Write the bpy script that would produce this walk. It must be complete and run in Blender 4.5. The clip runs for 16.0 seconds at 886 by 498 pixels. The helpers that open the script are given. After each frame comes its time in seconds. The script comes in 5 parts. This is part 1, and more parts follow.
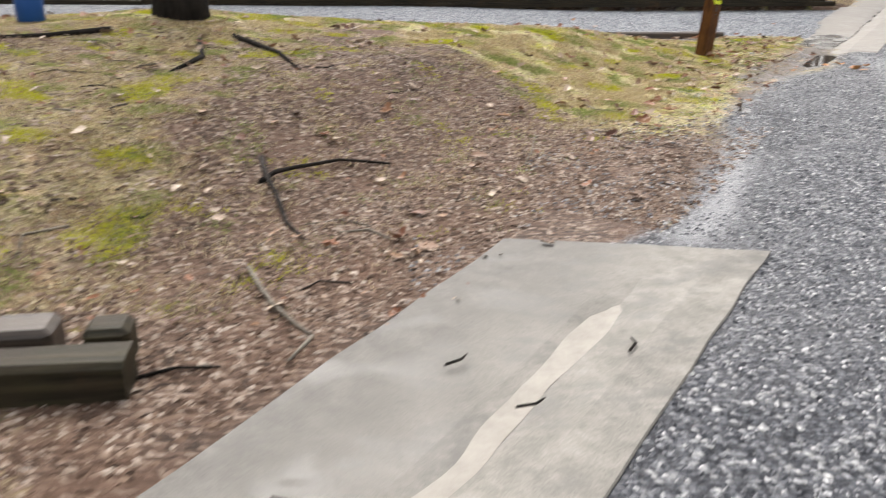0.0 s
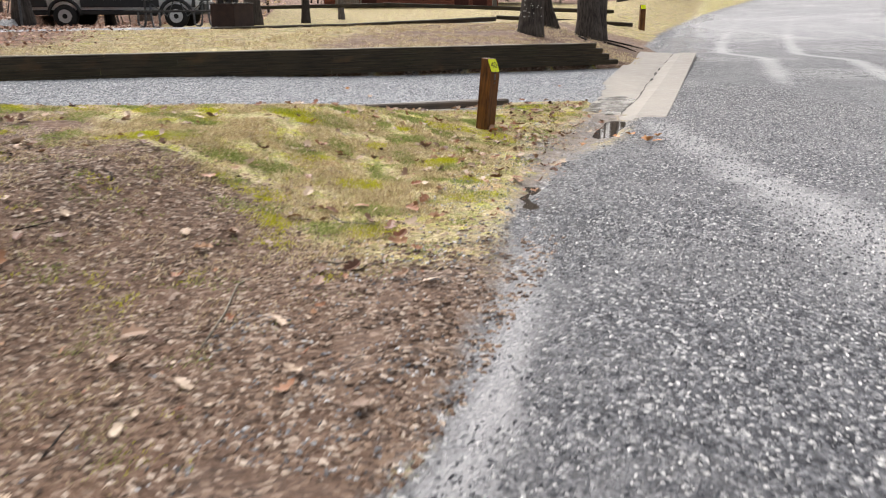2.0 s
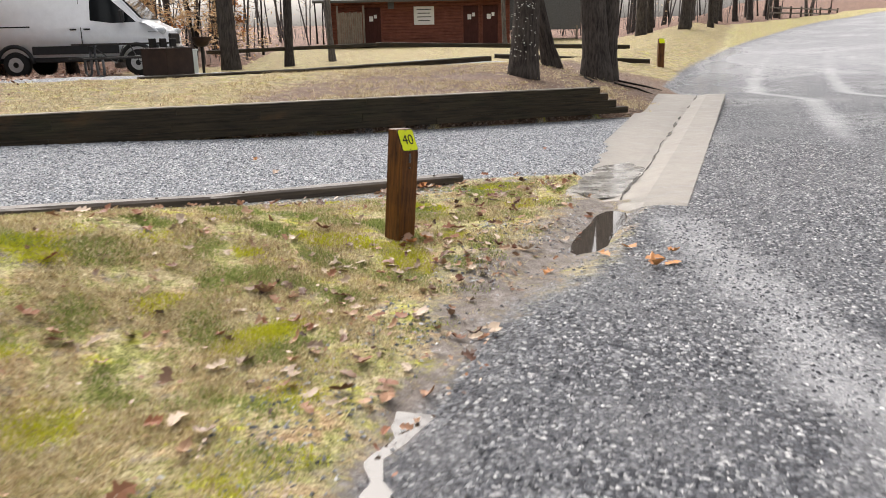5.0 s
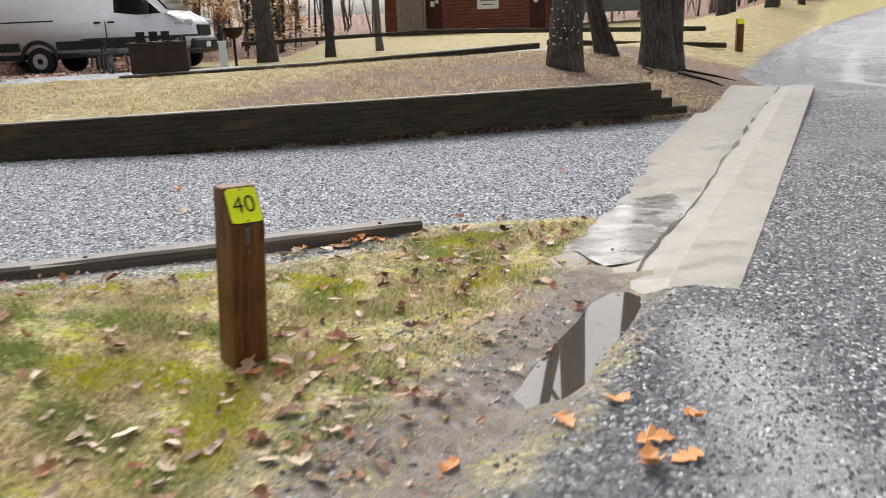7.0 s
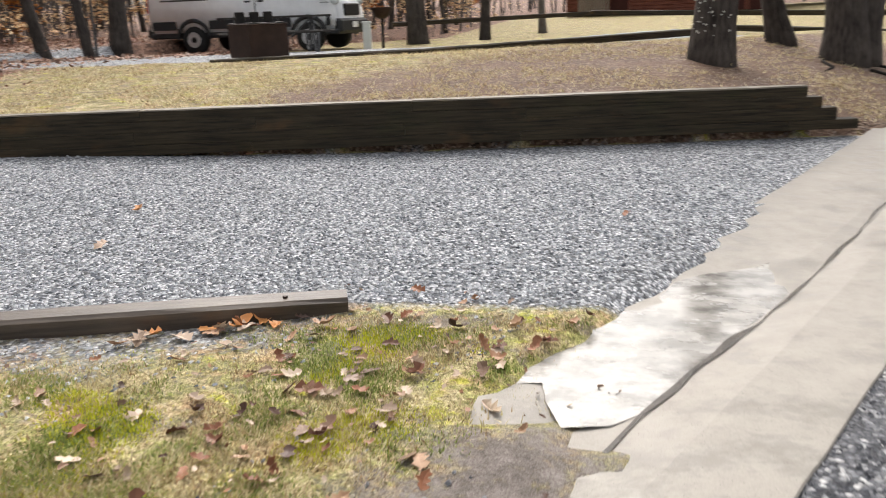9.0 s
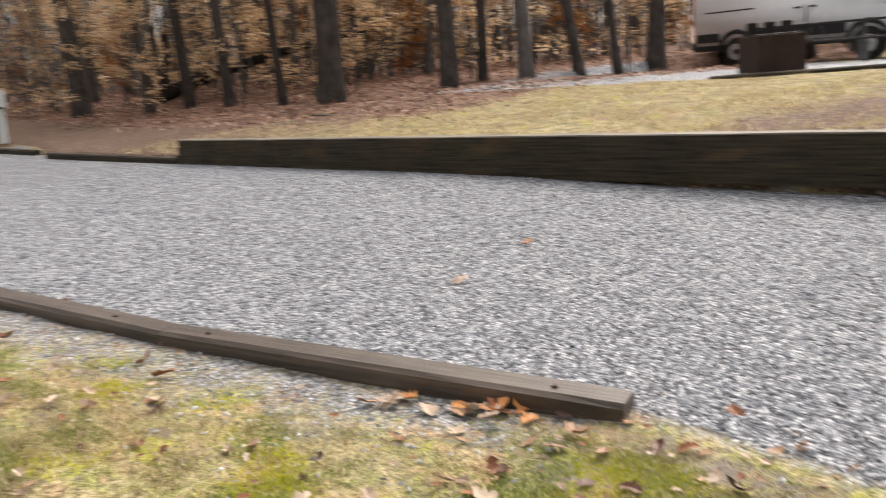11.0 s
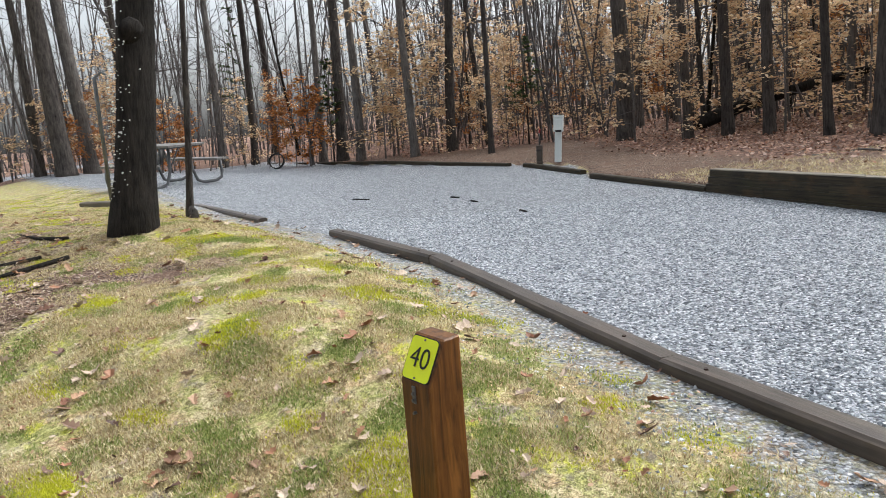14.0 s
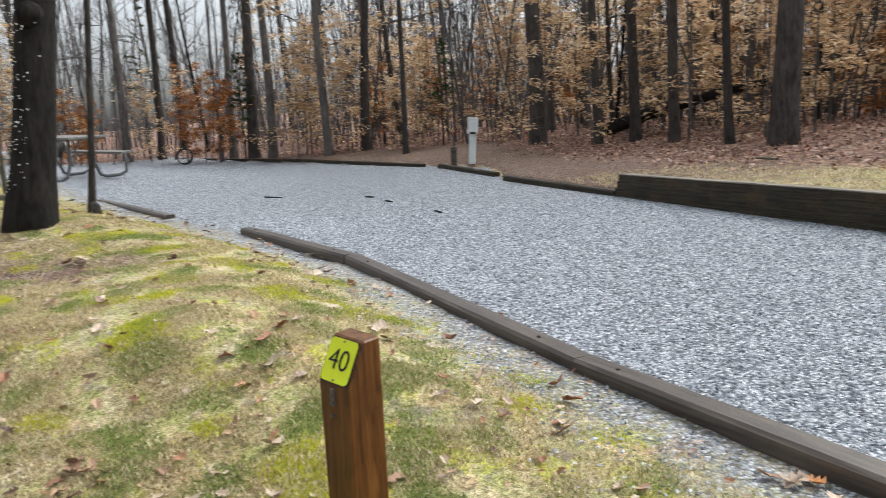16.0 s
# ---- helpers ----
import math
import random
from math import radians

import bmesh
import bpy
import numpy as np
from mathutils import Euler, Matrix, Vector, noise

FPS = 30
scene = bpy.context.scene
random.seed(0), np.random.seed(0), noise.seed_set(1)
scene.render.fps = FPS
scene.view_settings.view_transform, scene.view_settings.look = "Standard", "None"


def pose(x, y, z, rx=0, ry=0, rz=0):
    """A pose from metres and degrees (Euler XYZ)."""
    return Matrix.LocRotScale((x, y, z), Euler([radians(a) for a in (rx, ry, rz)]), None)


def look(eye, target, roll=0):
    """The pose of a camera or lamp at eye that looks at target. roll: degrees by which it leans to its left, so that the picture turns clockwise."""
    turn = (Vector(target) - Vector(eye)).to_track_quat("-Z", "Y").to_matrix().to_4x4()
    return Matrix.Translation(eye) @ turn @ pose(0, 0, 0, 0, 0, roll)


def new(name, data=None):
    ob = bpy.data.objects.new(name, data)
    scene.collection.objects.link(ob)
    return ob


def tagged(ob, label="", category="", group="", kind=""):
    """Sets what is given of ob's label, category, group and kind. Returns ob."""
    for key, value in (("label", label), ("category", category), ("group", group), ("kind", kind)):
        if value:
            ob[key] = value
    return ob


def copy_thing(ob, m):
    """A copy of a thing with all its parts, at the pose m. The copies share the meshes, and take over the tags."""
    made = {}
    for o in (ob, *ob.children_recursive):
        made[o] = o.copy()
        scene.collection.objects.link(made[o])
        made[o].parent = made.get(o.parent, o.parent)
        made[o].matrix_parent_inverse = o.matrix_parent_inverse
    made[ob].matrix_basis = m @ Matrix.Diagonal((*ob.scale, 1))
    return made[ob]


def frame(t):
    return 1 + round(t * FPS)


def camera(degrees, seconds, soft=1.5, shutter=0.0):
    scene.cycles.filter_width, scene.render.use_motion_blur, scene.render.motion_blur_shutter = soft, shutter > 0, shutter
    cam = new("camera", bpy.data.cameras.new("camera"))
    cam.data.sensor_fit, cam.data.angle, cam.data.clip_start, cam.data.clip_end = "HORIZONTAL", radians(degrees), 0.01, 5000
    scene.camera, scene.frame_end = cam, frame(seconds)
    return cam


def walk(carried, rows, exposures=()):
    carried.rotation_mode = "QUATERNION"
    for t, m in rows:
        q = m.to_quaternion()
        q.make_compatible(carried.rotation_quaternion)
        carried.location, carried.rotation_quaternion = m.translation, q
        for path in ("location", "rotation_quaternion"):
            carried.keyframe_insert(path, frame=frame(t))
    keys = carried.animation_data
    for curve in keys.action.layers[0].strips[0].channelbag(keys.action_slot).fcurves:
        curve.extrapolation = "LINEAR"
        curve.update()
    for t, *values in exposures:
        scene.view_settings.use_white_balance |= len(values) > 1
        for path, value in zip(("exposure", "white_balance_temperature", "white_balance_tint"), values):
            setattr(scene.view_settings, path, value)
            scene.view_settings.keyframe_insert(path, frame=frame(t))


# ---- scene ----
cam = camera(57.8, 16.0, 0.5, 0.5)
PATH = [
    (0, (0.123, 0.04, 1.25), (0.13, 1.905, 0.528), 0.4),
    (0.5, (0.266, 0.423, 1.239), (0.438, 2.299, 0.566), 0.3),
    (1, (0.416, 0.831, 1.225), (0.697, 2.703, 0.58), -0.0),
    (1.5, (0.62, 1.294, 1.223), (1.014, 3.156, 0.609), -0.0),
    (2, (0.866, 1.722, 1.265), (1.308, 3.58, 0.67), 0.0),
    (2.5, (1.06, 2.227, 1.271), (1.539, 4.086, 0.71), 0.0),
    (3, (1.334, 2.683, 1.266), (1.82, 4.547, 0.725), 0.0),
    (3.5, (1.59, 3.165, 1.263), (2.063, 5.036, 0.737), -0.2),
    (4, (1.882, 3.678, 1.253), (2.332, 5.558, 0.741), -0.4),
    (4.5, (2.175, 4.128, 1.251), (2.591, 6.017, 0.743), -0.8),
    (7, (3.702, 6.576, 1.25), (3.889, 8.494, 0.712), -2.5),
    (7.5, (4.066, 7.062, 1.246), (4.172, 8.979, 0.687), -2.4),
    (8, (4.361, 7.52, 1.245), (4.394, 9.437, 0.676), -2.1),
    (10.5, (5.525, 9.224, 1.229), (4.404, 10.799, 0.715), -4.2),
    (11, (5.542, 9.42, 1.253), (4.106, 10.733, 0.791), -5.1),
    (11.5, (5.587, 9.467, 1.3), (3.909, 10.475, 0.887), -5.8),
    (12, (5.613, 9.466, 1.305), (3.781, 10.18, 0.938), -6.1),
    (12.5, (5.633, 9.451, 1.31), (3.723, 9.94, 0.974), -5.8),
    (13, (5.654, 9.433, 1.329), (3.707, 9.767, 1.013), -5.5),
    (13.5, (5.666, 9.43, 1.334), (3.706, 9.682, 1.03), -5.1),
    (14, (5.679, 9.418, 1.34), (3.712, 9.626, 1.041), -4.7),
    (14.5, (5.673, 9.406, 1.341), (3.703, 9.594, 1.046), -4.3),
    (15, (5.673, 9.394, 1.342), (3.705, 9.598, 1.048), -3.8),
    (15.5, (5.676, 9.393, 1.344), (3.718, 9.668, 1.045), -3.4),
    (16, (5.651, 9.395, 1.339), (3.721, 9.817, 1.026), -3.1),
]
walk(cam, [(t, look(eye, target, roll)) for t, eye, target, roll in PATH], [(0, 0.97, 6650, 11), (3.5, 0.95, 6850, 13), (7.5, 0.91, 6600, 10), (11.5, 1.02, 7100, 14), (13.5, 1.02, 6250, 8), (16, 1.0, 6150, 7)])

# ---- world and light: flat overcast sky after rain ----
world = bpy.data.worlds.new("overcast")
scene.world = world
world.use_nodes = True
wn, wl = world.node_tree.nodes, world.node_tree.links
sky = wn.new("ShaderNodeTexSky")
sky.sky_type, sky.sun_disc = "NISHITA", False
sky.sun_elevation, sky.sun_rotation = radians(50), radians(-15)
sky.air_density, sky.dust_density, sky.ozone_density = 1.0, 6.0, 1.0
hsv = wn.new("ShaderNodeHueSaturation")
hsv.inputs["Saturation"].default_value = 0.22
wl.new(sky.outputs[0], hsv.inputs["Color"])
wl.new(hsv.outputs[0], wn["Background"].inputs[0])
wn["Background"].inputs[1].default_value = 0.15
sun = new("sun", bpy.data.lights.new("sun", "SUN"))
sun.data.energy, sun.data.angle, sun.data.color = 0.6, radians(60), (1.0, 0.97, 0.93)
sun.matrix_world = look((-8, 30, 37), (0, 0, 0))

# the road runs along u = UX x + UY y; v counts to its left
UX, UY = 0.529, 0.849

# ---- materials ----


class Mat:
    """A principled material with a few shorthands for procedural nodes."""

    def __init__(self, name, rough=0.7, metal=0.0, spec=0.25):
        self.m = bpy.data.materials.new(name)
        self.m.use_nodes = True
        self.n, self.l = self.m.node_tree.nodes, self.m.node_tree.links
        self.b = self.n["Principled BSDF"]
        self.b.inputs["Roughness"].default_value = rough
        self.b.inputs["Metallic"].default_value = metal
        self.b.inputs["Specular IOR Level"].default_value = spec
        self.geo = self.n.new("ShaderNodeNewGeometry")
        self.tc = self.n.new("ShaderNodeTexCoord")

    def coord(self, local=False, scale=(1, 1, 1)):
        mp = self.n.new("ShaderNodeMapping")
        mp.inputs["Scale"].default_value = scale
        self.l.new(self.tc.outputs["Object"] if local else self.geo.outputs["Position"], mp.inputs["Vector"])
        return mp.outputs[0]

    def noise(self, vec, scale, detail=4.0, rough=0.6):
        nd = self.n.new("ShaderNodeTexNoise")
        nd.inputs["Scale"].default_value, nd.inputs["Detail"].default_value, nd.inputs["Roughness"].default_value = scale, detail, rough
        self.l.new(vec, nd.inputs["Vector"])
        return nd.outputs["Fac"]

    def voronoi(self, vec, scale, out="Distance", feature="F1"):
        nd = self.n.new("ShaderNodeTexVoronoi")
        nd.feature = feature
        nd.inputs["Scale"].default_value = scale
        self.l.new(vec, nd.inputs["Vector"])
        return nd.outputs[out]

    def ramp(self, fac, *stops):
        nd = self.n.new("ShaderNodeValToRGB")
        els = nd.color_ramp.elements
        while len(els) < len(stops):
            els.new(0.5)
        for e, (p, c) in zip(els, stops):
            e.position = p
            e.color = (*c, 1) if isinstance(c, tuple) else (c, c, c, 1)
        self.l.new(fac, nd.inputs[0])
        return nd.outputs[0]

    def mix(self, fac, a, b, mode="MIX"):
        nd = self.n.new("ShaderNodeMix")
        nd.data_type, nd.blend_type = "RGBA", mode
        for value, slot in ((fac, 0), (a, 6), (b, 7)):
            if hasattr(value, "is_linked"):
                self.l.new(value, nd.inputs[slot])
            elif slot == 0:
                nd.inputs[0].default_value = value
            else:
                nd.inputs[slot].default_value = (*value, 1)
        return nd.outputs[2]

    def math(self, op, a, b=0.0, clamp=False):
        nd = self.n.new("ShaderNodeMath")
        nd.operation, nd.use_clamp = op, clamp
        for value, slot in ((a, 0), (b, 1)):
            if hasattr(value, "is_linked"):
                self.l.new(value, nd.inputs[slot])
            else:
                nd.inputs[slot].default_value = value
        return nd.outputs[0]

    def attr(self, name):
        nd = self.n.new("ShaderNodeAttribute")
        nd.attribute_name = name
        sp = self.n.new("ShaderNodeSeparateColor")
        self.l.new(nd.outputs["Color"], sp.inputs[0])
        return sp.outputs

    def island(self):
        return self.geo.outputs["Random Per Island"]

    def bump(self, height, strength=0.4, dist=0.02):
        nd = self.n.new("ShaderNodeBump")
        nd.inputs["Strength"].default_value, nd.inputs["Distance"].default_value = strength, dist
        self.l.new(height, nd.inputs["Height"])
        self.l.new(nd.outputs[0], self.b.inputs["Normal"])

    def color(self, out):
        if hasattr(out, "is_linked"):
            self.l.new(out, self.b.inputs["Base Color"])
        else:
            self.b.inputs["Base Color"].default_value = (*out, 1)
        return self

    def rough(self, out):
        self.l.new(out, self.b.inputs["Roughness"])


def plain(name, a, b, scale=8.0, rough=0.6, metal=0.0, bump=0.15, local=True, stretch=(1, 1, 1)):
    """A two-tone mottled surface with fine relief."""
    k = Mat(name, rough, metal)
    vec = k.coord(local, stretch)
    big, fine = k.noise(vec, scale), k.noise(vec, scale * 9)
    k.color(k.ramp(k.math("ADD", k.math("MULTIPLY", big, 0.65), k.math("MULTIPLY", fine, 0.35)), (0.3, a), (0.7, b)))
    k.bump(fine, bump, 0.01)
    return k.m


def wood(name, dark, light, along="x", rough=0.65, grain=1.0, spec=0.12):
    k = Mat(name, rough, 0.0, spec)
    st = {"x": (0.6, 12, 12), "y": (12, 0.6, 12), "z": (12, 12, 0.6)}[along]
    vec = k.coord(True, tuple(c * grain for c in st))
    g1, g2 = k.noise(vec, 3.0, 6, 0.65), k.noise(k.coord(True), 3.5, 3)
    fac = k.math("ADD", k.math("MULTIPLY", g1, 0.7), k.math("MULTIPLY", g2, 0.3))
    k.color(k.ramp(fac, (0.33, dark), (0.66, light)))
    k.bump(g1, 0.5, 0.006)
    return k.m


def ground_material():
    k = Mat("ground", 0.8)
    P = k.coord()
    m1, m2, m3 = k.attr("mask_a"), k.attr("mask_b"), k.attr("mask_c")
    edge = k.math("SUBTRACT", k.math("ADD", k.math("MULTIPLY", k.noise(P, 3.5, 5, 0.7), 0.6), k.math("MULTIPLY", k.noise(P, 30, 2), 0.4)), 0.5)

    def cut(value, sharp=3.0, amount=1.3):
        return k.math("ADD", k.math("MULTIPLY", k.math("ADD", k.math("SUBTRACT", value, 0.5), k.math("MULTIPLY", edge, amount)), sharp), 0.5, True)

    # matted straw turf with green sprigs, bright moss cushions and bare spots
    fine = k.noise(P, 140, 4, 0.75)
    fleck = k.noise(P, 38, 4, 0.85)
    speck = k.math("ADD", k.math("MULTIPLY", fine, 0.5), k.math("MULTIPLY", fleck, 0.5))
    mid = k.noise(P, 7.0, 5, 0.75)
    straw = k.ramp(speck, (0.39, (0.07, 0.054, 0.028)), (0.48, (0.36, 0.295, 0.15)), (0.58, (0.74, 0.65, 0.42)))
    tan = k.ramp(speck, (0.39, (0.075, 0.04, 0.02)), (0.49, (0.38, 0.24, 0.125)), (0.59, (0.74, 0.54, 0.33)))
    straw = k.mix(k.ramp(k.noise(P, 3.0, 5, 0.7), (0.47, 0.0), (0.6, 0.85)), straw, tan)
    green = k.ramp(speck, (0.39, (0.032, 0.04, 0.012)), (0.49, (0.22, 0.23, 0.055)), (0.59, (0.56, 0.55, 0.2)))
    moss = k.ramp(speck, (0.39, (0.1, 0.115, 0.012)), (0.49, (0.4, 0.41, 0.03)), (0.6, (0.7, 0.67, 0.09)))
    bare = k.ramp(speck, (0.36, (0.07, 0.053, 0.04)), (0.5, (0.24, 0.195, 0.16)), (0.64, (0.48, 0.42, 0.37)))
    grass = k.mix(k.ramp(mid, (0.45, 0.0), (0.57, 0.85)), straw, green)
    grass = k.mix(k.ramp(k.noise(k.coord(False, (1.0, 1.3, 1.0)), 3.8, 5, 0.7), (0.56, 0.0), (0.63, 0.8)), grass, moss)
    grass = k.mix(k.ramp(k.noise(P, 4.4, 6, 0.75), (0.56, 0.0), (0.63, 0.8)), grass, bare)
    # brown mulch of wood chips and old leaves
    cell = k.voronoi(k.coord(False, (1.0, 1.8, 1.0)), 38, "Color")
    sc = k.n.new("ShaderNodeSeparateColor")
    k.l.new(cell, sc.inputs[0])
    chip = sc.outputs[0]
    dirt = k.ramp(chip, (0.0, (0.035, 0.022, 0.015)), (0.45, (0.115, 0.072, 0.05)), (0.8, (0.22, 0.15, 0.11)), (1.0, (0.42, 0.34, 0.28)))
    dirt = k.mix(k.ramp(k.noise(P, 2.2, 4), (0.4, 0.0), (0.65, 0.6)), dirt, (0.15, 0.085, 0.055))
    # gravels
    cell2 = k.voronoi(P, 52, "Color")
    sc2 = k.n.new("ShaderNodeSeparateColor")
    k.l.new(cell2, sc2.inputs[0])
    dist2 = k.voronoi(P, 52)
    stone = sc2.outputs[1]
    joint = k.ramp(dist2, (0.25, 1.0), (0.75, 0.25))
    big = k.noise(P, 0.9, 4, 0.6)
    road = k.ramp(stone, (0.0, (0.035, 0.038, 0.048)), (0.5, (0.14, 0.146, 0.166)), (0.85, (0.3, 0.31, 0.33)), (1.0, (0.75, 0.75, 0.75)))
    road = k.mix(k.ramp(big, (0.45, 0.0), (0.65, 0.7)), road, (0.24, 0.245, 0.26))
    road = k.mix(0.65, road, joint, "MULTIPLY")
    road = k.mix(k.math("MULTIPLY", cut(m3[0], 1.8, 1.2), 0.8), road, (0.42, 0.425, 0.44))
    pad = k.ramp(stone, (0.0, (0.035, 0.041, 0.052)), (0.45, (0.285, 0.308, 0.342)), (1.0, (0.76, 0.78, 0.81)))
    pad = k.mix(0.8, pad, joint, "MULTIPLY")
    # leaf litter
    cell3 = k.voronoi(P, 17, "Color")
    sc3 = k.n.new("ShaderNodeSeparateColor")
    k.l.new(cell3, sc3.inputs[0])
    litter = k.ramp(sc3.outputs[0], (0.0, (0.04, 0.025, 0.018)), (0.5, (0.15, 0.08, 0.055)), (1.0, (0.36, 0.22, 0.16)))
    mud = k.ramp(k.math("ADD", k.math("MULTIPLY", fine, 0.5), k.math("MULTIPLY", k.noise(P, 14, 5, 0.7), 0.5)), (0.35, (0.06, 0.048, 0.04)), (0.5, (0.2, 0.17, 0.15)), (0.65, (0.36, 0.325, 0.3)))
    col = k.mix(cut(m2[0]), grass, dirt)
    col = k.mix(cut(m1[2]), col, litter)
    col = k.mix(cut(m2[1], 3.0, 1.6), col, mud)
    col = k.mix(cut(m1[0], 4.0, 0.8), col, road)
    col = k.mix(cut(m1[1], 4.0, 0.8), col, pad)
    k.color(col)
    stones = k.math("MAXIMUM", cut(m1[0]), cut(m1[1]))
    wet = cut(m2[2], 2.0, 1.2)
    rough = k.math("SUBTRACT", k.math("SUBTRACT", 0.85, k.math("MULTIPLY", stones, 0.3)), k.math("MULTIPLY", wet, 0.4))
    k.rough(rough)
    height = k.math("ADD", k.math("MULTIPLY", speck, 0.9), k.math("MULTIPLY", stones, k.math("SUBTRACT", 0.6, dist2)))
    k.bump(height, 1.0, 0.016)
    return k.m


def concrete_material(name, dark, mid, light, damp_from):
    k = Mat(name, 0.5, 0.0, 0.4)
    P = k.coord()
    a, b, c = k.noise(P, 1.1, 5, 0.65), k.noise(P, 7, 5, 0.7), k.noise(P, 160, 2)
    f = k.math("ADD", k.math("MULTIPLY", a, 0.25), k.math("ADD", k.math("MULTIPLY", b, 0.45), k.math("MULTIPLY", c, 0.3)))
    dry = k.ramp(f, (0.34, dark), (0.5, mid), (0.66, light))
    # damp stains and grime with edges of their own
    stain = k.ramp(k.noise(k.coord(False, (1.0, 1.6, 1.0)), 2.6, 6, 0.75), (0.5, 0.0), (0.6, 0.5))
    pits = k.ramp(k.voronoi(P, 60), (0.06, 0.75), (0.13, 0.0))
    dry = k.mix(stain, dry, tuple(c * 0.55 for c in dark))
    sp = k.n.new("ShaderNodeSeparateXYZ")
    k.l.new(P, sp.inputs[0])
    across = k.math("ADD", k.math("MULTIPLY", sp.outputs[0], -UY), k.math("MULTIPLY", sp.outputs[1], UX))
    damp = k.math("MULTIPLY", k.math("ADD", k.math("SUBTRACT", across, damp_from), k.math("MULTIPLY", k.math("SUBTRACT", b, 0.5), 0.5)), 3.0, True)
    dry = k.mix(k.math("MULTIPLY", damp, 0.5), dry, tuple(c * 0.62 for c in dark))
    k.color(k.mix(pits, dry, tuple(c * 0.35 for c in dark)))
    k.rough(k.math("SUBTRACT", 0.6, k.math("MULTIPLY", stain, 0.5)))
    k.bump(c, 0.25, 0.004)
    return k.m


def leaf_material(name, *tones, rough=0.7, spec=0.1, thin=0.0):
    k = Mat(name, rough, 0.0, spec)
    stops = [(i / max(1, len(tones) - 1), t) for i, t in enumerate(tones)]
    k.color(k.mix(0.35, k.ramp(k.island(), *stops), k.ramp(k.noise(k.coord(), 60, 3), (0.3, 0.5), (0.7, 1.0)), "MULTIPLY"))
    if thin:
        tr, mx = k.n.new("ShaderNodeBsdfTranslucent"), k.n.new("ShaderNodeMixShader")
        k.l.new(k.b.inputs["Base Color"].links[0].from_socket, tr.inputs["Color"])
        mx.inputs[0].default_value = thin
        k.l.new(k.b.outputs[0], mx.inputs[1])
        k.l.new(tr.outputs[0], mx.inputs[2])
        k.l.new(mx.outputs[0], k.n["Material Output"].inputs["Surface"])
    return k.m


def bark(name, dark, light, scale=1.0):
    k = Mat(name, 0.9, 0.0, 0.1)
    vec = k.coord(True, (16 * scale, 16 * scale, 2.6 * scale))
    g, big = k.noise(vec, 1.6, 6, 0.7), k.noise(k.coord(True), 2.4, 4)
    k.color(k.ramp(k.math("ADD", k.math("MULTIPLY", g, 0.7), k.math("MULTIPLY", big, 0.3)), (0.35, dark), (0.68, light)))
    k.bump(g, 0.9, 0.03)
    return k.m


def stain_wood():
    """Wet brown-stained softwood with cathedral grain running up the post."""
    k = Mat("stained_wood", 0.38)
    warp = k.noise(k.coord(True, (3, 3, 0.8)), 1.6, 3)
    vec = k.coord(True, (26, 26, 0.7))
    shift = k.n.new("ShaderNodeVectorMath")
    shift.operation = "ADD"
    k.l.new(vec, shift.inputs[0])
    k.l.new(k.math("MULTIPLY", warp, 3.2), shift.inputs[1])
    g = k.noise(shift.outputs[0], 1.7, 5, 0.6)
    f = k.math("ADD", k.math("MULTIPLY", g, 0.75), k.math("MULTIPLY", k.noise(k.coord(True), 5, 3), 0.25))
    k.color(k.ramp(f, (0.34, (0.022, 0.009, 0.004)), (0.47, (0.095, 0.036, 0.009)), (0.64, (0.18, 0.075, 0.018))))
    k.bump(g, 0.3, 0.004)
    return k.m


def glossy(name, col, rough=0.3, metal=0.0):
    return plain(name, tuple(c * 0.88 for c in col), col, 5.0, rough, metal, 0.02)


GROUND = ground_material()
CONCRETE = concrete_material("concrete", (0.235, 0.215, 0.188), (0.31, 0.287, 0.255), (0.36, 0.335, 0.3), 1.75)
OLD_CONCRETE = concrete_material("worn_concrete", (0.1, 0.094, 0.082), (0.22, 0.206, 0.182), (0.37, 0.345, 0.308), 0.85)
TIMBER = wood("weathered_timber", (0.018, 0.013, 0.01), (0.11, 0.083, 0.062), "x", 0.42, 1.0, 0.5)
def algae_timber():
    k = Mat("dark_wet_timber", 0.55, 0.0, 0.2)
    g = k.noise(k.coord(True, (0.7, 14, 14)), 3.0, 6, 0.7)
    base = k.ramp(g, (0.34, (0.009, 0.0075, 0.005)), (0.68, (0.062, 0.047, 0.027)))
    P = k.coord(False, (1.0, 1.0, 2.2))
    base = k.mix(k.ramp(k.noise(P, 1.3, 5, 0.7), (0.52, 0.0), (0.7, 0.5)), base, k.ramp(g, (0.35, (0.014, 0.017, 0.007)), (0.68, (0.055, 0.056, 0.022))))
    base = k.mix(k.ramp(k.noise(P, 2.1, 4, 0.6), (0.58, 0.0), (0.7, 0.5)), base, (0.1, 0.055, 0.025))
    k.color(base)
    k.bump(g, 0.6, 0.008)
    return k.m


